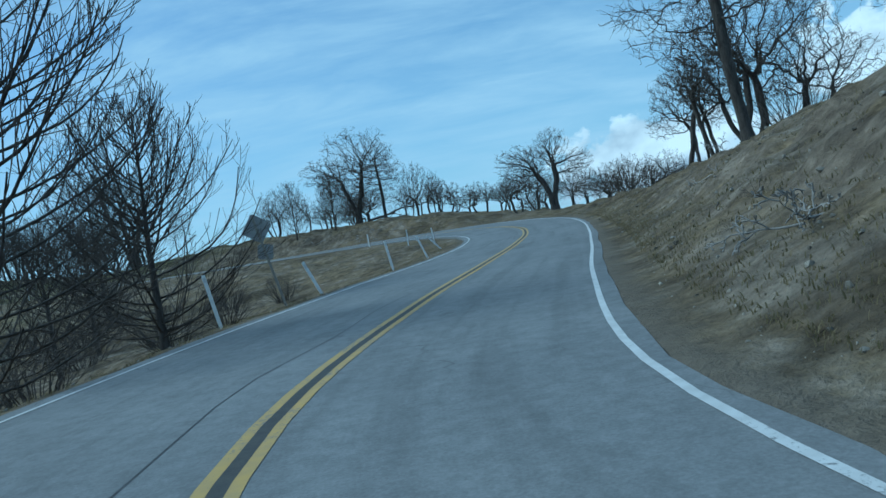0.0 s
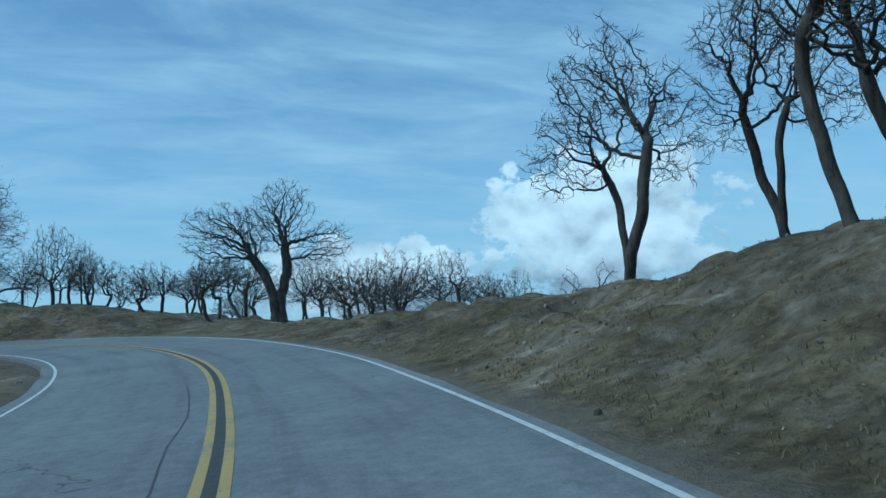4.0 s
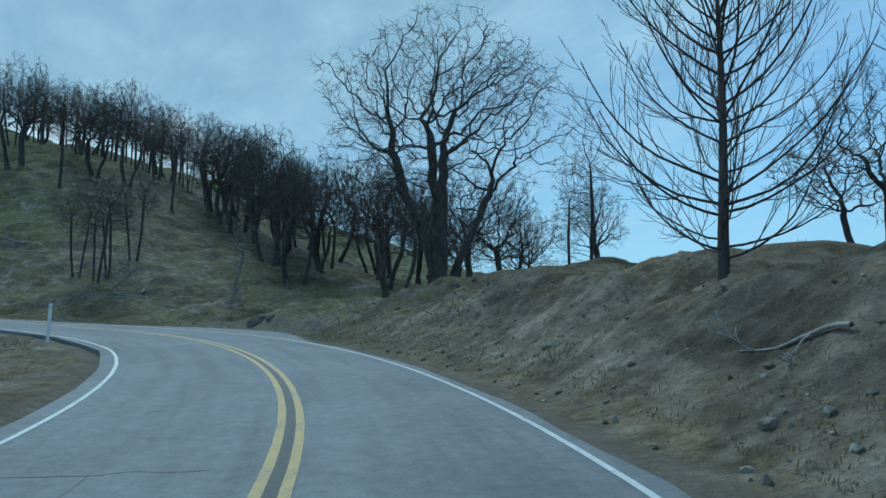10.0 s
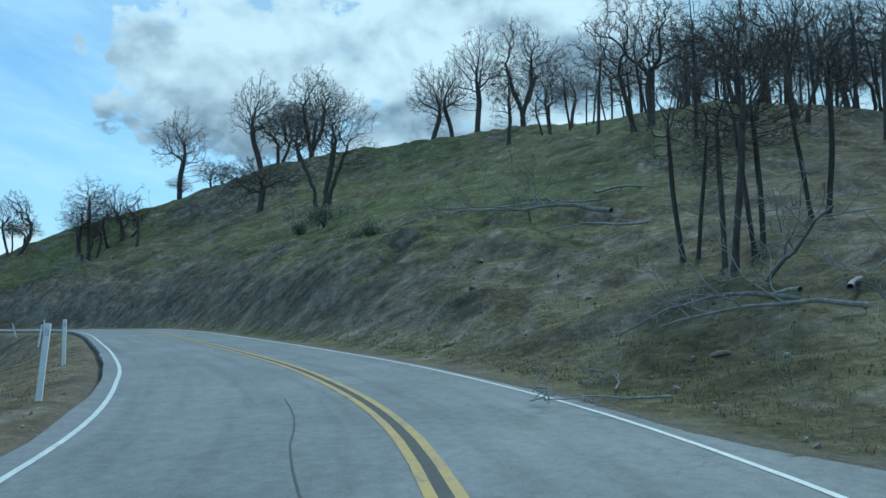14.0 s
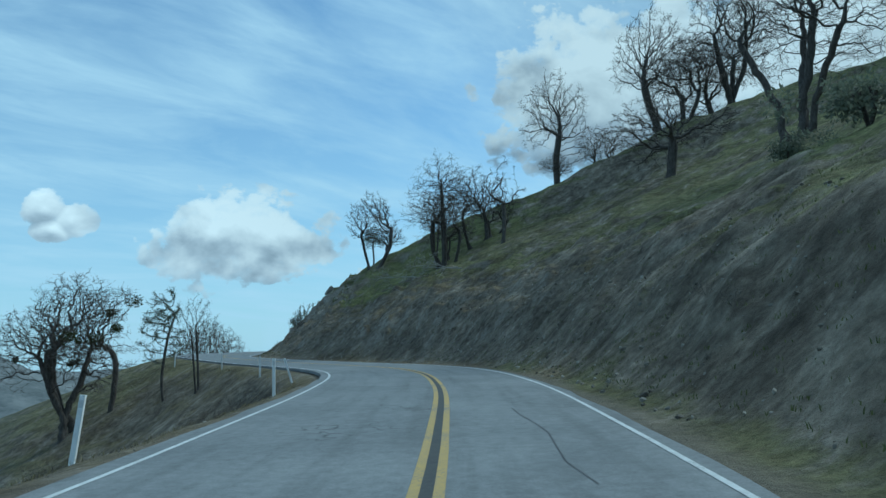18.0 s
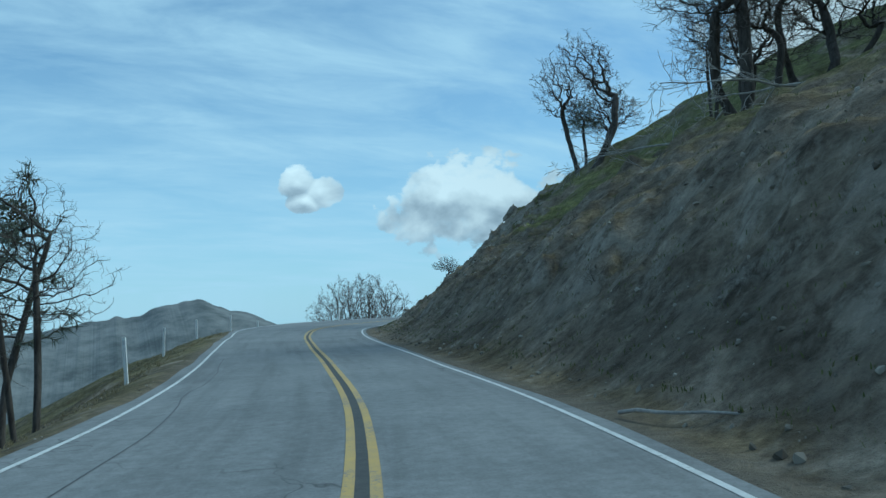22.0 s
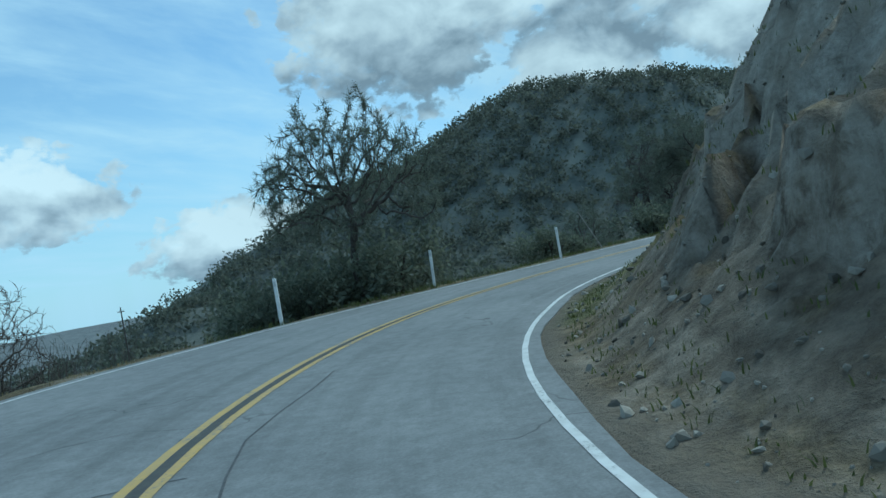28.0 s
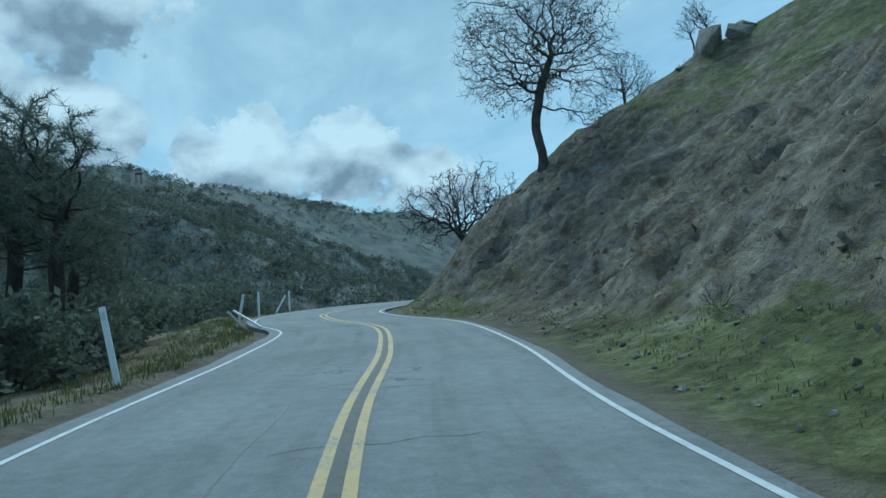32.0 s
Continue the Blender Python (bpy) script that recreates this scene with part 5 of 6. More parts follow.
ROW_LABEL = "bare oak standing against the sky on the ridge"
FIRST_TREES = (  # kind, x, y, height, turn
    ("first", 10.2, 23.4, 12.0, 40, 1.0), ("first", 20.3, 27.4, 10.0, 150, 1.0), ("crooked", 16.1, 45.8, 8.0, 20, 1.0),
    ("round", 15.9, 36.2, 9.6, 75, 0.95), ("crooked", 14.6, 36.6, 8.2, 100, 1.0), ("crooked", 15.0, 39.2, 5.6, 190, 0.9), ("round", 18.6, 35.2, 7.2, 240, 1.0), ("low", 22.4, 31.5, 4.2, 30, 1.2),
)
for kind, x, y, h, turn, wide in FIRST_TREES:
    stand(kind, x, y, h, turn, "bare dark oak on the crest of the grassy cut bank", "oaks on the bank", wide=wide)
stand("thicket", 16.6, 33.0, 3.6, 10, "grey leafless thicket of upright stems behind the bank")
for kind, x, y, h, turn in (("snag", 17.9, 60.9, 3.6, 40), ("low", 21.3, 65.0, 3.2, 200), ("snag", 22.3, 58.0, 2.7, 130), ("snag", 23.6, 57.3, 3.1, 280)):
    stand(kind, x, y, h, turn, "small dead snag with a few broken limbs on the grassy crest", "snags on the crest")
big_oak = stand("twin", 10.8, 68.7, 7.9, -13, "large bare oak with two pale trunks and a wide dense crown")
BACK_TREES = (
    ("low", 8.8, 79.0, 4.6, 10), ("low", 5.5, 87.8, 4.4, 130), ("round", 14.2, 77.0, 5.0, 200), ("round", 20.5, 77.6, 6.4, 60), ("round", 25.6, 80.0, 6.6, 300),
    ("low", 8.0, 92.0, 4.2, 250), ("round", 16.8, 83.0, 5.6, 20), ("low", 12.0, 88.0, 5.4, 80), ("round", 30.5, 78.0, 5.8, 170), ("low", 1.2, 100.0, 5.0, 310), ("round", 23.0, 88.0, 6.0, 115),
    ("low", 28.5, 70.5, 3.6, 40), ("round", 33.0, 88.0, 6.4, 260),
)
for kind, x, y, h, turn in BACK_TREES:
    stand(kind, x, y, h, turn, "bare oak with a low tangled crown behind the bend", "oaks behind the bend")
CREST_TREES = (
    ("round", -2.4, 106.6, 9.4, 20, 0.8), ("low", 4.3, 110.1, 5.6, 120, 1.0), ("tall", -6.3, 92.9, 11.0, 200, 1.05), ("broad", -9.6, 92.2, 12.4, 330, 1.15),
    ("spire_two", -12.4, 90.5, 7.6, 60, 1.0), ("round", -13.2, 94.4, 6.2, 10, 0.8), ("low", -10.9, 101.0, 5.8, 90, 0.8), ("round", -3.5, 95.4, 5.4, 300, 0.9), ("pole", -35.7, 101.4, 6.6, 40, 0.8), ("pole", -34.5, 101.6, 8.8, 160, 0.8),
)
for kind, x, y, h, turn, wide in CREST_TREES:
    stand(kind, x, y, h, turn, "bare dark oak on the crest above the bend", "trees on the crest above the bend", wide=wide)
stand("spire", -16.7, 87.6, 7.2, 0, "slim bare tree with one straight leader and upswept twigs", wide=1.0)
great_oak = stand("great", -39.8, 96.9, 14.8, 120, "great old oak with several heavy trunks and twisting limbs")
BELOW = "tall bare straight-trunked tree on the slope below the road"
stand("spire_two", -8.2, 20.9, 8.1, 30, BELOW, "bare trees below the road", wide=1.2)
stand("spire", -8.6, 12.6, 9.5, 260, "leaning bare tree with upswept branches below the road", "bare trees below the road", lean=(0, 13), wide=1.25)
for x, y, h, turn in ((-15.6, 29.0, 7.0, 140), (-24.6, 53.6, 11.5, 140), (-19.5, 40.5, 8.0, 80)):
    stand("spire_two", x, y, h, turn, BELOW, "bare trees below the road", wide=1.1)
for x, y, h, turn in ((-10.0, 33.0, 2.0, 0), (-8.6, 38.4, 1.8, 90), (-10.6, 18.4, 2.2, 60), (-9.4, 24.6, 1.8, 130), (-13.0, 19.5, 2.8, 210), (-12.0, 30.0, 2.2, 310), (-17.0, 33.5, 2.6, 200), (-22.0, 44.0, 3.0, 40), (-13.5, 45.5, 2.2, 140), (-28, 48, 3.4, 20)):
    stand("thicket", x, y, h, turn, "leafless brown brush on the slope below the road", "brush below the road")


def grove(seed, count, inside, kinds, tall, label, group, apart=2.2):
    rng = random.Random(seed)
    spots, tries = [], 0
    while len(spots) < count and tries < 4000:
        tries += 1
        x, y = inside(rng)
        if all((x - a) ** 2 + (y - b) ** 2 > apart * apart for a, b in spots):
            spots.append((x, y))
    for x, y in spots:
        stand(rng.choice(kinds), x, y, rng.uniform(*tall), rng.uniform(0, 360), label, group, lean=(rng.uniform(-5, 5), rng.uniform(-5, 5)), wide=rng.uniform(0.8, 1.1))


def wood_spot(rng):
    u, v = rng.random(), rng.random()
    return -56 - 62 * u - 6 * v, 95 + 16 * v - 26 * u * v + 4 * u


grove(61, 11, lambda r: (r.uniform(4, 44), r.uniform(84, 122)), ("low", "round", "crooked", "low"), (5.0, 7.5), "bare oak with a low tangled crown behind the bend", "oaks behind the bend", 3.6)
grove(62, 9, lambda r: (r.uniform(-27, 2), r.uniform(97, 124)), ("low", "round", "crooked", "pole_two"), (5.5, 8.5), "bare oak behind the crest above the bend", "trees on the crest above the bend", 3.4)
grove(63, 13, lambda r: (r.uniform(-64, -44), r.uniform(97, 113)), ("crooked", "pole_two", "round", "vase"), (6.5, 9.5), "slender bare oak in a dense leafless grove", "oaks of the grove", 2.0)
grove(3, 40, wood_spot, ("vase", "round", "crooked", "tall", "pole_two", "first"), (7.5, 11.5), "slender bare oak in a dense leafless grove", "oaks of the grove", 2.4)
for x, y, h, turn in ((-59.7, 83.8, 7.5, 0), (-60.6, 84.6, 6.8, 120), (-61.3, 82.9, 6.2, 240), (-63.2, 86.5, 7.0, 60)):
    stand("pole_two", x, y, h, turn, "thin bare trunk in a small clump on the grassy slope", "clump on the slope")
pale_bole = OAKS["snag"][0].copy()
pale_bole.materials[0] = PALE_BARK
OAKS["pale_snag"] = (pale_bole, OAKS["snag"][1], OAKS["snag"][2])
stand("pale_snag", -54.6, 91.1, 5.6, 20, "leaning dead oak with a pale bare trunk below the grove", lean=(-6, -13), name="dead_snag")
RIDGE_TREES = (
    ("vase", -159.6, 41.1, 18.0, 0), ("vase", -155.5, 50.5, 19.5, 70), ("vase", -157.0, 45.6, 15.7, 140), ("broad", -150.3, 22.5, 18.0, 20), ("vase", -153.5, 18.5, 16.5, 110), ("vase", -148.2, 14.0, 20.1, 210), ("low", -146.0, 18.6, 10.5, 20),
    ("vase", -139.7, 4.2, 17.5, 300), ("low", -143.5, 8.6, 6.5, 95), ("broad", -154.5, 58.5, 18.0, 330), ("low", -136.5, 6.5, 4.2, 0),
)
for kind, x, y, h, turn in RIDGE_TREES:
    stand(kind, x, y, h, turn, ROW_LABEL, "oaks along the ridge")
CUT_TREES = (
    ("crooked", -120.3, -9.0, 9.6, 250, "crooked bare oak at the lip of the cut"), ("low", -122.4, -9.8, 4.4, 20, "low bare oak at the lip of the cut"),
    ("tall", -113.2, 11.2, 11.5, 40, "tall bare oak rising from the steep bank"), ("crooked", -114.6, 10.0, 8.2, 120, "crooked bare oak leaning over the steep bank"), ("round", -116.2, 8.6, 6.0, 10, "low bare oak among the oaks on the bank"),
    ("crooked", -120.0, 9.0, 8.6, 310, "crooked bare oak high on the bank"), ("low", -123.0, 8.4, 5.0, 60, "low bare oak high on the bank"), ("snag", -117.0, 15.4, 8.6, 150, "bent broken oak with few branches on the bank"),
    ("sprawl", -124.0, 29.0, 8.5, 210, "wide bare oak spreading over the grassy slope"), ("great", -111.0, 45.5, 14.0, 80, "great bare oak standing on the open slope"),
)
for kind, x, y, h, turn, label in CUT_TREES:
    stand(kind, x, y, h, turn, label, "oaks along the lip of the cut", name="oak_tree", wide=1.0 if kind in ("snag", "great") else 1.25)
grove(21, 22, lambda r: (r.uniform(-132, -84), r.uniform(74, 100)), ("vase", "round", "pole", "pole_two"), (8.5, 12), "bare oak high up the grassy slope", "oaks up the slope", 4.0)
grove(15, 12, lambda r: (r.uniform(-152, -118), r.uniform(64, 84)), ("vase", "round", "pole"), (8.5, 11.5), ROW_LABEL, "oaks along the ridge", 4.0)
stand("pole_two", -117.8, 4.9, 8.5, 40, "slender dark oak below the ridge", "oaks along the ridge")
stand("pine", -121.4, -10.6, 5.2, 0, "small grey pine beside the oak at the lip of the cut")
first_mist = stand("broad", -83.1, 1.2, 12.6, 200, "bare oak with mistletoe below the road shoulder", wide=0.95)
second_mist = stand("crooked", -85.2, 0.8, 12.0, 130, "leaning bare oak with mistletoe below the road shoulder", lean=(0, 8), wide=1.3)
mistletoe_on(second_mist, "crooked", 2, 5, 0.26)
mistletoe_on(first_mist, "broad", 5, 4, 0.22)
stand("pine_thin", -88.0, 8.0, 8.6, 70, "young thin grey pine below the road edge")
stand("pole_two", -88.8, 11.9, 7.2, 200, "small bare oak below the road edge")
for x, y, h, turn in ((-80.5, 21.0, 2.4, 10), (-84.0, 25.0, 1.8, 80), (-77.0, 30.5, 2.0, 190), (-79.5, 12.5, 3.0, 250), (-75.5, 36.5, 1.5, 30)):
    stand("thicket", x, y, h, turn, "leafless brush on the drop below the road", "brush on the drop")
dome = stand("dome", -117.3, -49.0, 10.0, 70, "wide dome of bare grey stems rising below the shoulder", wide=0.86)
for x, y, h, turn in ((-131.0, -66.0, 11.5, 60), (-141.0, -76.0, 12.5, 130), (-123.5, -57.0, 8.5, 200)):
    stand("thicket", x, y, h, turn, "bare grey thicket on the slope below the shoulder", "thickets below the shoulder", wide=0.6)
stand("pine_broad", -127.2, -34.7, 8.4, 20, "grey pine with a wide open crown just beyond the marker posts", wide=0.72, sink=0.7)
stand("low", -109.4, -8.6, 1.8, 0, "small shrubby oak growing from the rock face")
last_oak = stand("hung", -166.2, -10.7, 10.6, 300, "tall bare oak hung with mistletoe on the grassy slope")
mistletoe_on(last_oak, "hung", 9, 9, 0.56, 0.30)
stand("sprawl", -178.6, -9.6, 9.5, 20, "low spreading bare oak leaning out over the cut", lean=(0, -8))
stand("sprawl", -172.0, 4.0, 6.0, 140, "low bare oak high on the green slope")
stand("low", -160.5, 5.5, 4.0, 80, "small bare oak high on the slope")
stand("round", -169.6, -3.6, 3.9, 30, "low rounded bare oak on the skyline of the slope")
stand("crooked", -165.6, -2.0, 3.4, 130, "small bare oak beside the rock outcrop")
stand("crooked", -159.5, -34.5, 9.0, 30, "bare oak rising from the slope below the road")
for x, y, h, turn in ((-153.2, -29.8, 7.2, 20), (-155.6, -31.0, 8.2, 140), (-151.8, -32.4, 7.6, 260), (-158.0, -30.2, 6.4, 70)):
    stand("pine", x, y, h, turn, "young grey pine on the slope just below the road", "pines below the road", wide=1.15)
stand("round", -176.0, 2.5, 5.5, 200, "low bare oak on the slope above the cut")
PINE_SPOTS = ((-186.5, -33.0, 10.0, 80), (-176.0, -38.5, 8.5, 150), (-190.5, -31.5, 10.0, 230), (-183.5, -38.5, 10.5, 40), (-195.5, -26.5, 8.0, 190), (-169.0, -44.0, 8.5, 300))
for x, y, h, turn in PINE_SPOTS:
    stand("pine", x, y, h * 1.3, turn, "tall grey pine with drooping needle tufts below the road", "pines below the road")

# ---- marker posts, signs, pole ----
def marker_post(x, y, lean_x, lean_y, turn, high=1.22, wide=0.092, label="white-painted marker post on the road's edge"):
    z = ground_at(x, y)
    ob = thing("marker_post", label, "marker post", pose(x, y, z - 0.02, lean_x, lean_y, 0) @ pose(0, 0, 0, 0, 0, turn), "marker posts")
    bm = bmesh.new()
    box(bm, -wide / 2, wide / 2, -0.028, 0.028, -0.25, high, 0.008)
    part("post", bm, POST_WHITE, ob)
    bm = bmesh.new()
    box(bm, -wide * 0.36, wide * 0.36, -0.034, -0.0285, high - 0.20, high - 0.08, 0.002)
    part("reflector", bm, REFLECTOR_DULL, ob, "dull reflector plate")
    return ob


REFLECTOR_DULL = plain_material("dull_reflector", (0.55, 0.56, 0.56), (0.68, 0.69, 0.69), 12, 0.35)
UPRIGHT = "upright white-painted marker post on the road's edge"
LEANING = "leaning white-painted marker post on the road's edge"
POSTS = (  # x, y, lean to the side seen (degrees), turn
    (-3.9, 22.9, -22, 20), (-2.1, 29.6, -7, 10), (-0.8, 36.0, -18, 5), (-0.1, 44.6, -38, 0), (-0.5, 51.6, -3, 0), (-2.5, 55.6, 2, 0), (-6.6, 68.0, 0, 40),
    (-34.8, 79.5, 5, 80), (-43.0, 76.7, -4, 90), (-54.5, 67.2, 0, 125), (-48.1, 73.2, 8, 125), (-69.8, 50.0, 10, 135), (-78.0, 41.7, 0, 140), (-84.2, 32.4, -20, 150),
)
for x, y, lean, turn in POSTS:
    a = radians(turn)
    marker_post(x, y, lean * -math.sin(a) * 0.3, lean * math.cos(a), turn, label=UPRIGHT if abs(lean) < 6 else LEANING)
marker_post(-5.9, 18.9, 2, -8, 15, 1.6, label=LEANING)
MORE_POSTS = (
    (-88.2, 22.0, 0, 155), (-91.0, 11.2, -3, 160), (-92.8, -1.6, 2, 162), (-95.4, -12.8, 0, 162), (-98.2, -18.6, 0, 160), (-101.8, -28.4, 0, 155), (-109.0, -30.0, 0, 140),
    (-121.2, -32.5, 0, 120), (-128.0, -32.4, -4, 110), (-134.1, -30.6, 0, 100), (-146.4, -27.7, 9, 85), (-161.6, -25.3, -12, 75), (-169.2, -24.0, 0, 70), (-176.5, -22.6, -35, 60), (-178.4, -21.6, 0, 60),
)
for x, y, lean, turn in MORE_POSTS:
    a = radians(turn)
    marker_post(x, y, lean * math.sin(a), lean * math.cos(a), turn, label=UPRIGHT if abs(lean) < 6 else LEANING)


def rail_scrap(x, y, turn, tilt, long):
    ob = thing("fallen_post", "white-painted marker post lying knocked over in the grass", "marker post", pose(x, y, ground_at(x, y) + 0.32, 0, tilt, turn), "knocked-over posts")
    bm = bmesh.new()
    box(bm, -long / 2, long / 2, -0.04, 0.04, -0.03, 0.03, 0.008)
    part("post", bm, POST_WHITE, ob)


rail_scrap(-160.8, -25.0, 40, 24, 1.5)
rail_scrap(-159.6, -25.4, 150, 30, 1.3)


def thin_stake(x, y, lean, high):
    ob = thing("stake", "thin rusty steel stake leaning over the drop", "stake", pose(x, y, ground_at(x, y) - 0.1, lean, 0, 0))
    bm = bmesh.new()
    bmesh.ops.create_cone(bm, segments=8, radius1=0.022, radius2=0.018, depth=high, cap_ends=True, matrix=Matrix.Translation((0, 0, high / 2)))
    part("rod", bm, SIGN_POST, ob)


thin_stake(-136.3, -29.7, 26, 1.9)


def warning_sign(x, y):
    z = ground_at(x, y)
    ob = thing("road_sign", "grey backs of two road sign plates on a leaning timber post", "road sign", pose(x, y, z, 4, -10, 8))
    bm = bmesh.new()
    box(bm, -0.05, 0.05, -0.05, 0.05, -0.3, 4.15, 0.006)
    part("post", bm, SIGN_POST, ob, "weathered square timber post")

    def plate(cx, cz, half, spin, name, label):
        b2 = bmesh.new()
        vs = box(b2, -half, half, 0.052, 0.058, -half, half)
        bmesh.ops.bevel(b2, geom=[e for e in b2.edges if abs(e.verts[0].co.x - e.verts[1].co.x) < 1e-5 and abs(e.verts[0].co.z - e.verts[1].co.z) < 1e-5], offset=0.05, segments=4, affect="EDGES")
        b2.transform(Matrix.Translation((cx, 0, cz)) @ Matrix.Rotation(radians(spin), 4, "Y"))
        p = part(name, b2, SIGN_BACK, ob, label)
        for k in (-1, 1):
            b3 = bmesh.new()
            bmesh.ops.create_cone(b3, segments=6, radius1=0.014, radius2=0.012, depth=0.012, cap_ends=True, matrix=Matrix.Translation((cx, 0.0, cz + k * half * 0.6)) @ Matrix.Rotation(radians(90), 4, "X") @ Matrix.Translation((0, 0, 0.05)))
            part("bolt", b3, POLE_WOOD, p)

    plate(0, 3.6, 0.46, 45, "diamond_plate", "grey unpainted back of a diamond plate")
    plate(0, 2.6, 0.31, 20, "advisory_plate", "grey unpainted back of a small square plate")


warning_sign(-6.7, 30.4)


def power_pole(x, y, high):
    ob = thing("power_pole", "distant dark wooden power pole with one crossarm", "power pole", pose(x, y, ground_at(x, y) - 0.3, 0, 0, 30))
    bm = bmesh.new()
    bmesh.ops.create_cone(bm, segments=10, radius1=0.17, radius2=0.11, depth=high, cap_ends=True, matrix=Matrix.Translation((0, 0, high / 2)))
    part("pole", bm, POLE_WOOD, ob)
    bm = bmesh.new()
    box(bm, -1.2, 1.2, -0.06, 0.06, high - 0.9, high - 0.76, 0.01)
    part("crossarm", bm, POLE_WOOD, ob)
    for k in (-1.05, -0.5, 0.5, 1.05):
        bm = bmesh.new()
        bmesh.ops.create_cone(bm, segments=8, radius1=0.05, radius2=0.03, depth=0.16, cap_ends=True, matrix=Matrix.Translation((k, 0, high - 0.68)))
        part("insulator", bm, SIGN_BACK, ob)


power_pole(-187.8, -143.7, 16.0)


# ---- dead wood and stones ----
def lookout_tower(x, y):
    ob = thing("lookout_tower", "small grey lookout tower on the far wooded ridge", "tower", pose(x, y, ground_at(x, y) - 0.3, 0, 0, 20))
    for sx in (-1.4, 1.4):
        for sy in (-1.4, 1.4):
            bm = bmesh.new()
            box(bm, sx - 0.16, sx + 0.16, sy - 0.16, sy + 0.16, 0, 6.0)
            part("leg", bm, POLE_WOOD, ob)
    bm = bmesh.new()
    box(bm, -2.0, 2.0, -2.0, 2.0, 5.8, 6.1)
    part("deck", bm, POLE_WOOD, ob)
    bm = bmesh.new()
    box(bm, -1.7, 1.7, -1.7, 1.7, 6.1, 8.3, 0.05)
    part("cab", bm, SIGN_POST, ob, "weathered timber cab")
    bm = bmesh.new()
    box(bm, -2.2, 2.2, -2.2, 2.2, 8.3, 8.6, 0.05)
    part("roof", bm, POLE_WOOD, ob, "flat overhanging roof")


lookout_tower(-606.0, -59.0)


def fallen_branch(seed, x, y, turn, long, girth, label, mat=None, tilt=8, lift=0.1, counts=(4, 4, 3)):
    rng = np.random.default_rng(seed)
    heavy, light = Wood(), Wood()
    line = grow(rng, np.array([[0.0, 0, 0]]), np.array([[1.0, 0, 0.04]]), np.array([long]), 9, 0.10, 0.0)
    rad = taper(np.array([girth]), 10, 0.3)
    heavy.add(line, rad, 7)
    crown_of(rng, heavy, light, line, rad, np.array([long]), counts, (45, 42, 40), (0.45, 0.5, 0.5), (0.25, 0.25, 0.25), (0.02, 0.02, 0.02), (0.3, 0.2, 0.15), 0.008)
    m = mat or DEAD_WOOD
    ob = thing("fallen_branch", label, "dead wood", pose(x, y, ground_at(x, y) + lift, 0, -tilt, turn), "dead wood on the bank")
    part("limb", heavy.mesh("limb", m), None, ob)
    part("spray", light.mesh("spray", m), None, ob)
    return ob


def uphill(x, y):
    z = land([x + 0.5, x - 0.5, x, x], [y, y, y + 0.5, y - 0.5])[0]
    return math.degrees(math.atan2(z[2] - z[3], z[0] - z[1]))


BRANCHES = (  # x, y, length, girth, turn against the slope
    (3.5, 7.2, 0.9, 0.018, 10), (3.4, 7.0, 0.8, 0.016, 130), (3.6, 7.4, 0.8, 0.015, 250), (3.5, 7.1, 0.7, 0.015, 70), (-6.2, 79.1, 1.5, 0.026, 110), (-8.2, 80.9, 1.4, 0.022, 60), (-6.2, 81.9, 1.6, 0.028, 95), (-7.0, 80.1, 1.3, 0.020, 30),
    (6.2, 17.0, 1.6, 0.03, 60), (7.0, 18.5, 1.4, 0.025, 100), (9.0, 23.0, 1.2, 0.02, 80),  (-13.0, 84.6, 1.6, 0.03, 90),
    (-31.2, 87.5, 1.5, 0.022, 70), (-33.1, 88.2, 1.3, 0.020, 110), (-33.4, 88.9, 1.2, 0.020, 50), (-34.6, 88.8, 1.1, 0.018, 90), (-50.4, 81.7, 2.0, 0.022, 20), (-49.7, 82.5, 1.8, 0.022, 150), (-53.9, 84.7, 3.6, 0.050, 100),
    (-48.5, 91.0, 2.6, 0.05, 60), (-53.0, 85.6, 3.4, 0.05, 95), (-54.6, 84.8, 2.8, 0.05, 60), (-52.0, 87.0, 2.4, 0.04, 110), (-66.0, 81.5, 5.5, 0.06, 95), (-70.0, 79.5, 5.0, 0.05, 80), (-74.0, 76.0, 6.0, 0.07, 100),
)
for k, (x, y, long, girth, turn) in enumerate(BRANCHES):
    fallen_branch(200 + k, x, y, uphill(x, y) + turn, long, girth, "bleached fallen branch lying on the grassy slope", tilt=3, lift=girth + 0.05)
for k, (x, y, long, turn) in enumerate(((-110.5, 10.5, 5.5, 110), (-107.5, 15.5, 5.5, 70), (-109.5, 17.0, 5.0, 130), (-104.8, 15.0, 5.5, 80), (-108.5, 18.5, 4.5, 100))):
    fallen_branch(300 + k, x, y, uphill(x, y) + turn, long, 0.05, "grey fallen oak crown lying on the steep bank", tilt=5, lift=0.25, counts=(6, 5, 4))
fallen_branch(350, -66.5, 80.2, 217, 9.5, 0.10, "great bleached crown of a fallen oak lying across the slope", PALE_BARK, tilt=10, lift=0.8, counts=(8, 5, 4))
fallen_branch(351, -72.0, 79.0, 150, 6.0, 0.07, "bleached limb of the fallen oak on the slope", tilt=14, lift=0.3, counts=(6, 5, 3))
fallen_branch(352, -53.8, 85.5, 170, 3.4, 0.06, "bleached fallen branch lying on the grassy slope", tilt=8, lift=0.25, counts=(6, 4, 3))
fallen_branch(353, -56.5, 84.4, 20, 4.0, 0.065, "bleached fallen branch lying on the grassy slope", tilt=8, lift=0.25, counts=(6, 4, 3))
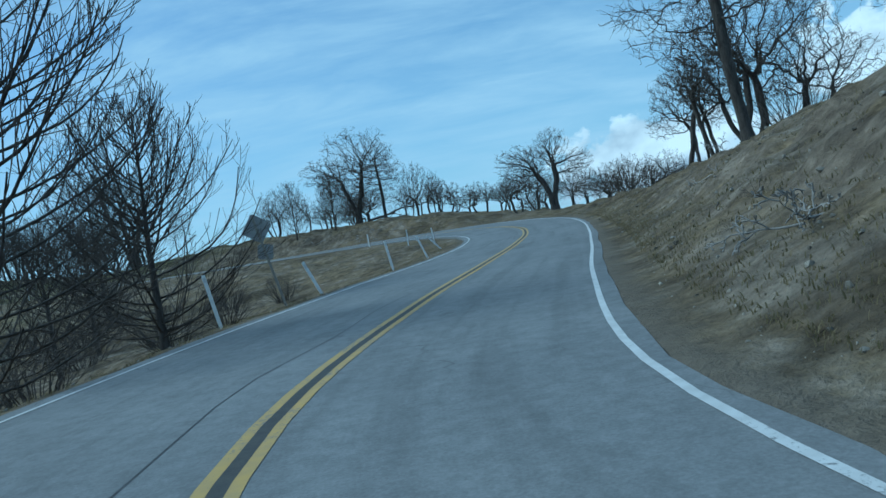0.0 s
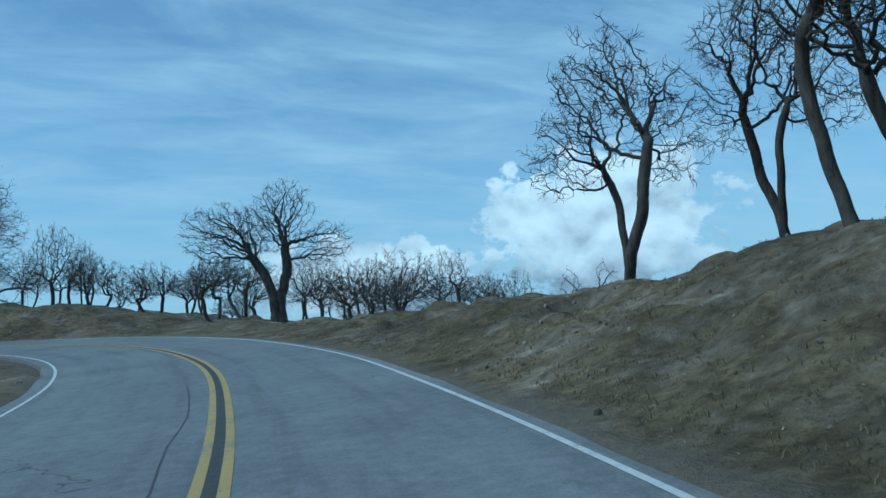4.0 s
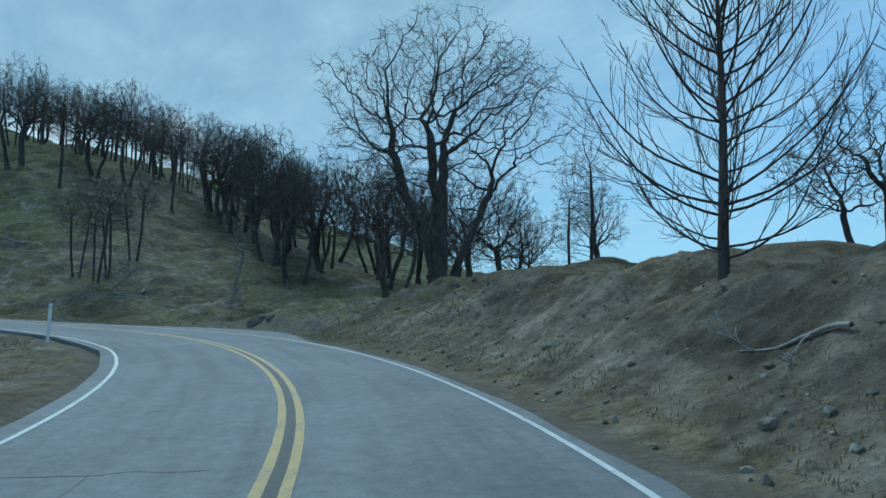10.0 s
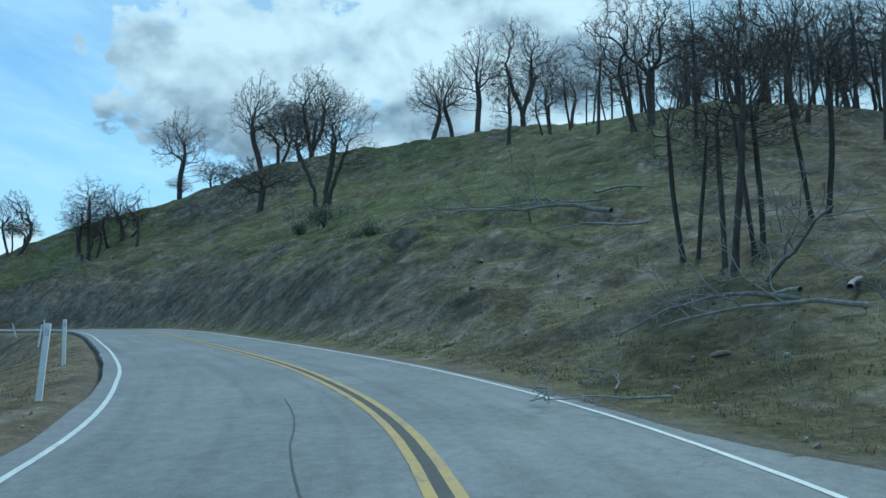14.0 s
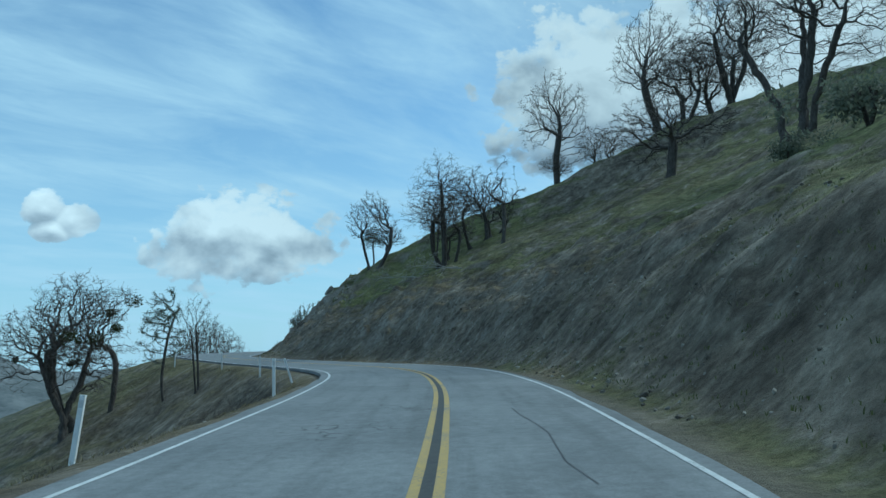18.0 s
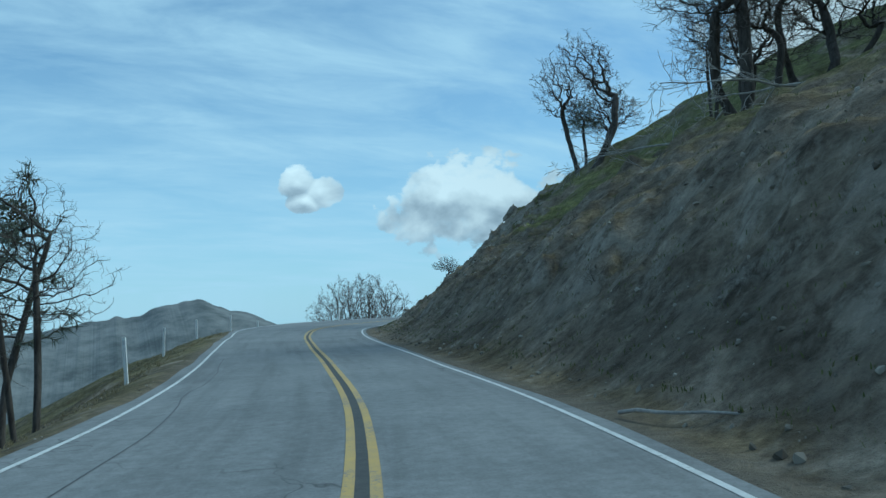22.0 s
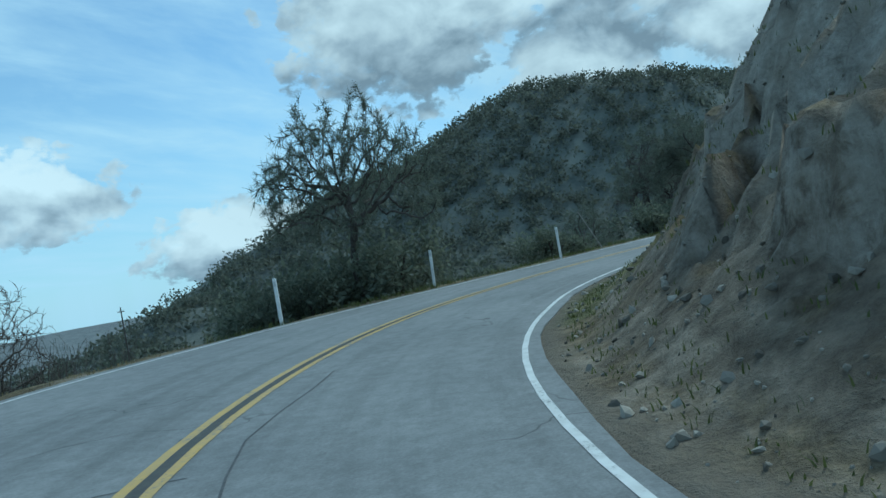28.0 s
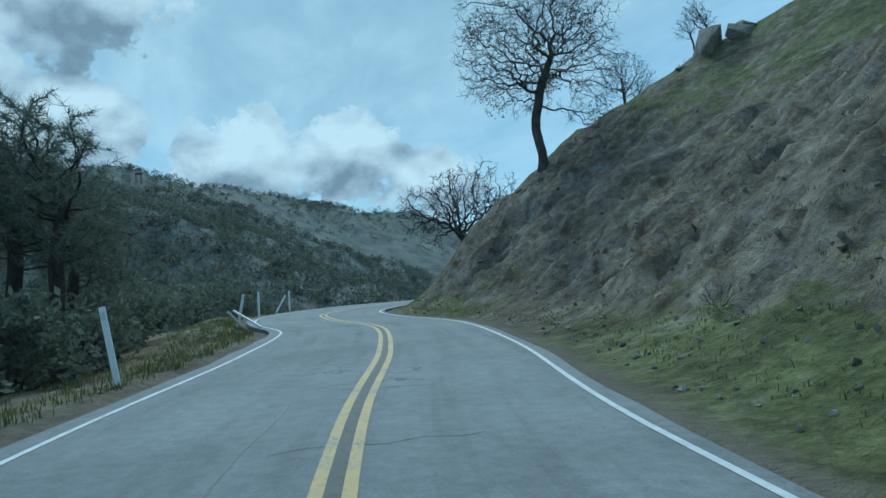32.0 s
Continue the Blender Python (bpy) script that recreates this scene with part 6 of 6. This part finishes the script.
fallen_branch(401, -95.95, 24.6, 92, 2.9, 0.026, "pale curved stick lying at the foot of the bank", None, tilt=3, lift=0.06, counts=(1, 1, 1))
fallen_branch(360, -8.2, 89.3, -8, 7.0, 0.16, "dark fallen oak log with broken limbs on the crest", OAK_BARK, tilt=7, lift=0.35, counts=(7, 5, 4))
fallen_branch(361, -3.6, 89.0, 160, 4.5, 0.10, "dark fallen oak limb on the crest", OAK_BARK, tilt=5, lift=0.25, counts=(6, 5, 4))
STONES = [stone_mesh(k) for k in range(5)]


def stone(x, y, size, rng, label="grey stone half sunk in the bank", group="stones on the bank"):
    ob = new("stone", STONES[rng.randrange(5)])
    ob.matrix_world = pose(x, y, ground_at(x, y) - size * 0.15, rng.uniform(-25, 25), rng.uniform(-25, 25), rng.uniform(0, 360))
    ob.scale = (size, size * rng.uniform(0.7, 1.1), size * rng.uniform(0.7, 1.0))
    return tagged(ob, label, "stone", group)


def off_road(x, y):
    """Whether the places lie beyond the asphalt."""
    _, near, side, stat = land(x, y, False)
    lr, ll = table(LINE_RIGHT, stat)[:, 0], table(LINE_LEFT, stat)[:, 0]
    return near > np.where(side > 0, lr + 0.4 + pull_out(stat), ll + 0.55)


def along(station, off):
    """A place by station and distance to the right of the road's middle."""
    i = np.interp(station, STATION, np.arange(len(STATION)))
    j, u = int(min(i, len(STATION) - 2)), i - int(min(i, len(STATION) - 2))
    p = ROAD[j, :2] * (1 - u) + ROAD[j + 1, :2] * u + (ROAD_RIGHT[j] * (1 - u) + ROAD_RIGHT[j + 1] * u) * off
    return float(p[0]), float(p[1])


rng = random.Random(12)
for a, b, lo, hi, n, s0, s1 in ((1, 6, 4.6, 10, 10, 0.04, 0.11), (8, 13, 4.2, 8, 40, 0.06, 0.22), (14.4, 19, 4.6, 11, 34, 0.06, 0.28), (19, 25, 4.2, 8, 26, 0.05, 0.15), (25, 30, 4.3, 7, 14, 0.04, 0.12), (30, 36, 5.0, 9, 14, 0.05, 0.14)):
    for _ in range(n):
        x, y = along(rng.uniform(a, b), lo + (hi - lo) * rng.random() ** 1.6)
        if off_road([x], [y])[0]:
            stone(x, y, s0 + (s1 - s0) * rng.random() ** 2.5, rng)
boulder_at = (-41.7, 88.3)
for dx, dy, s in ((0, 0, 0.55), (0.7, 0.4, 0.34), (-0.55, 0.35, 0.3)):
    stone(boulder_at[0] + dx, boulder_at[1] + dy, s, rng, "dark boulder beside the pull-out", "boulders at the pull-out")


def ground_tilt(x, y):
    z = land([x + 0.6, x - 0.6, x, x], [y, y, y + 0.6, y - 0.6])[0]
    n = Vector((z[1] - z[0], z[3] - z[2], 1.2))
    return n.normalized()


# blocks of rock standing out of the cut
ROCKS = [rock_mesh(k) for k in range(8)]
rng = random.Random(44)
for a, b, lo, hi, n, s0, s1 in ((26.8, 29.2, 9.5, 12.0, 34, 0.3, 0.9), (18.5, 26.0, 6.2, 10.5, 60, 0.08, 0.22), (1.2, 4.5, 6.0, 10.0, 8, 0.1, 0.3), (30.0, 37.0, 8.0, 13.0, 40, 0.08, 0.22)):
    for _ in range(n):
        x, y = along(rng.uniform(a, b), rng.uniform(lo, hi))
        s = s0 + (s1 - s0) * rng.random() ** 1.8
        if land([x], [y], False)[1][0] < lo - 0.4:
            continue
        up = ground_tilt(x, y)
        c = Vector((x, y, ground_at(x, y))) - up * s * 0.55
        ob = new("rock", ROCKS[rng.randrange(8)])
        ob.parent = ground
        ob.matrix_world = Matrix.Translation(c) @ up.to_track_quat("Y", "Z").to_matrix().to_4x4() @ Matrix.Rotation(radians(rng.uniform(-35, 35)), 4, "Y") @ Matrix.Diagonal((s * rng.uniform(0.6, 1.1), s * 0.8, s * rng.uniform(0.9, 1.6), 1))


for dx, dy, s in ((0, 0, 1.2), (1.1, 0.9, 0.9), (-1.0, -0.7, 0.7), (0.4, 1.6, 0.8)):
    x, y = -162.8 + dx, -3.4 + dy
    ob = new("rock", ROCKS[int(s * 10) % 8])
    ob.parent = ground
    ob.matrix_world = pose(x, y, ground_at(x, y) + 0.05 * s, 12, 20 * dx, 70 * dy) @ Matrix.Diagonal((s * 1.2, s, s * 0.55, 1))


def strew(seed, bands):
    rg = np.random.default_rng(seed)
    xy, size = [], []
    for a, b, lo, hi, n, s0, s1 in bands:
        for _ in range(n):
            xy.append(along(rg.uniform(a, b), lo + (hi - lo) * rg.random() ** 1.3))
            size.append(s0 + (s1 - s0) * rg.random() ** 3)
    xy, size = np.array(xy), np.array(size)
    free = off_road(xy[:, 0], xy[:, 1])
    xy, size = xy[free], size[free]
    z = land(xy[:, 0], xy[:, 1])[0]
    me = loose_stones("scree", np.c_[xy, z + size * 0.15], size, seed, SCREE)
    tagged(new("scree", me), "loose broken stones and clods strewn over the cut bank", "stones", kind="stuff")


strew(5, ((0, 6, 3.6, 11, 1500, 0.012, 0.06), (8, 14.5, 3.4, 8, 1700, 0.012, 0.07), (14.5, 19, 3.6, 11, 900, 0.015, 0.07), (19, 26, 3.3, 9, 1600, 0.015, 0.09), (26, 30, 3.5, 8, 1800, 0.01, 0.07), (30, 37, 3.4, 13, 2600, 0.01, 0.075), (0, 30, -3.9, -6.5, 900, 0.012, 0.05)))
WEED = thicket_parts(171, 4.5, 12, 62, (3,), 0.03)
rng = random.Random(9)
for a, b, lo, hi, n in ((0.5, 6.5, 4.6, 12, 16), (8, 14, 4.2, 8, 16), (14.6, 20, 5, 12, 22), (20, 27, 5, 10, 26), (30, 37, 4.6, 12, 30), (1, 28, -4.8, -9, 30)):
    for _ in range(n):
        x, y = along(rng.uniform(a, b), lo + (hi - lo) * rng.random())
        s = rng.uniform(0.18, 0.55) / 4.5
        if not off_road([x], [y])[0]:
            continue
        ob = plant("dry_weed", "dry brown weed with bare branching stems", [("stems", WEED[0], ""), ("sprigs", WEED[1], "")], pose(x, y, ground_at(x, y) - 0.02, 0, 0, rng.uniform(0, 360)), "dry weeds on the banks")
        ob.scale = (s, s, s)


# ---- brush, grass and far woods ----
def brush(x, y, size, seed, label="dark evergreen shrub on the hillside"):
    rg = np.random.default_rng(seed)
    c = rg.normal(0, 0.45, (14, 3)) * np.array([1, 1, 0.55]) + np.array([0, 0, 0.6])
    ob = thing("shrub", label, "shrub", pose(x, y, ground_at(x, y) - 0.1, 0, 0, rg.uniform(0, 360)), "evergreen shrubs")
    part("foliage", leaf_clumps(rg, c * size, 0.36 * size, 120, 0.055 * size + 0.03, BRUSH, "foliage"), None, ob)
    w = Wood()
    w.add(grow(rg, np.zeros((5, 3)), rg.normal(0, 0.5, (5, 3)) + [0, 0, 1], np.full(5, 0.8 * size), 4, 0.15, 0.1), np.full((5, 5), 0.03 * size), 5)
    part("trunk", w.mesh("trunk", OAK_BARK), None, ob)


brush(-94.2, 54.1, 1.9, 1)
brush(-97.5, 50.0, 1.2, 2)
brush(-76.5, 66.0, 1.0, 3)
for k, (x, y, size) in enumerate(((-126.4, -33.9, 1.7), (-128.4, -34.2, 2.0), (-125.0, -34.9, 1.6), (-129.6, -35.2, 1.8), (-127.6, -36.4, 2.4), (-123.6, -35.6, 1.5))):
    brush(x, y, size, 40 + k, "dark evergreen shrub at the foot of the pine")
for k, (x, y, size) in enumerate(((-148.6, -29.6, 1.5), (-150.6, -30.6, 1.8), (-152.8, -29.2, 1.4), (-155.2, -29.6, 1.7), (-147.0, -31.0, 1.8), (-157.6, -29.2, 1.6), (-160.2, -29.0, 1.9))):
    brush(x, y, size, 70 + k, "dark evergreen shrub below the young pines")
for k in range(58):
    r = random.Random(500 + k)
    x, y = along(r.uniform(30.6, 38.5), -r.uniform(7.0, 30))
    brush(x, y, r.uniform(1.0, 2.8), 600 + k, "dark evergreen shrub on the slope below the road")


def grass(name, seed, count, spot, high, mat, label):
    rg = np.random.default_rng(seed)
    xy = np.array([spot(rg) for _ in range(count)])
    xy = xy[off_road(xy[:, 0], xy[:, 1])]
    count = len(xy)
    z = land(xy[:, 0], xy[:, 1])[0]
    per = 5
    p = np.repeat(np.c_[xy, z - 0.02], per, 0) + np.c_[rg.normal(0, 0.07, (count * per, 2)), np.zeros(count * per)]
    a = rg.uniform(0, 2 * np.pi, count * per)
    side = np.stack([np.cos(a), np.sin(a), 0 * a], 1) * 0.008
    h = high * rg.uniform(0.5, 1.2, (count * per, 1))
    tip = p + np.c_[rg.normal(0, 0.35, (count * per, 2)) * h, h]
    mid = p + (tip - p) * np.array([0.35, 0.35, 0.6])
    v = np.stack([p - side, p + side, mid + side * 0.8, mid - side * 0.8, tip], 1)
    i = np.arange(count * per)[:, None] * 5
    me = mesh_of(name, v.reshape(-1, 3), [i + np.array([0, 1, 2, 3]), i + np.array([3, 2, 4])], [mat], smooth=False)
    return tagged(new(name, me), label, "grass", kind="stuff")


def verge(a, b, lo, hi, side):
    return lambda rg: along(rg.uniform(a, b), side * (lo + (hi - lo) * rg.random() ** 1.7))


grass("dry_grass", 1, 15000, verge(0, 16, 3.9, 13, 1), 0.065, GRASS, "short dry brown grass along the bank")
grass("dry_grass", 2, 4500, verge(1, 30, 4.8, 9, -1), 0.08, GRASS, "dry brown grass on the outer verge")
grass("green_grass", 3, 8500, verge(15, 37, 3.8, 13, 1), 0.075, GREEN_GRASS, "short green grass at the foot of the bank")
grass("green_grass", 4, 1500, verge(30, 38, 3.7, 6, -1), 0.16, GREEN_GRASS, "rank grass at the road's outer edge")


def far_woods():
    rg = np.random.default_rng(77)
    spots = []
    for slope, crest in RIDGES[:2]:
        for (ax, ay, az), (bx, by, bz) in zip(crest[:-1], crest[1:]):
            n = int(math.hypot(bx - ax, by - ay) * 3.4)
            u = rg.uniform(0, 1, n)
            spots.append(np.stack([ax + (bx - ax) * u + rg.normal(0, 30, n), ay + (by - ay) * u + rg.normal(0, 30, n)], 1))
    spots.append(np.stack([rg.uniform(-600, -150, 11500), rg.uniform(-190, 110, 11500)], 1))
    p = np.concatenate(spots)
    _, near, side, _ = land(p[:, 0], p[:, 1], False)
    p = p[((near > 60) & ((side < 0) | (near > 130))) | ((near > 26) & (side < 0) & (p[:, 0] < -150))]
    z = land(p[:, 0], p[:, 1])[0]
    c = np.c_[p, z + 1.0]
    me = leaf_clumps(rg, c, rg.uniform(1.3, 3.2, len(c)), 34, 0.8, CHAPARRAL, "far_woods", long=1.2)
    return tagged(new("far_woods", me), "dark chaparral and oak woods on the far ridges", "woods", kind="stuff")


far_woods()
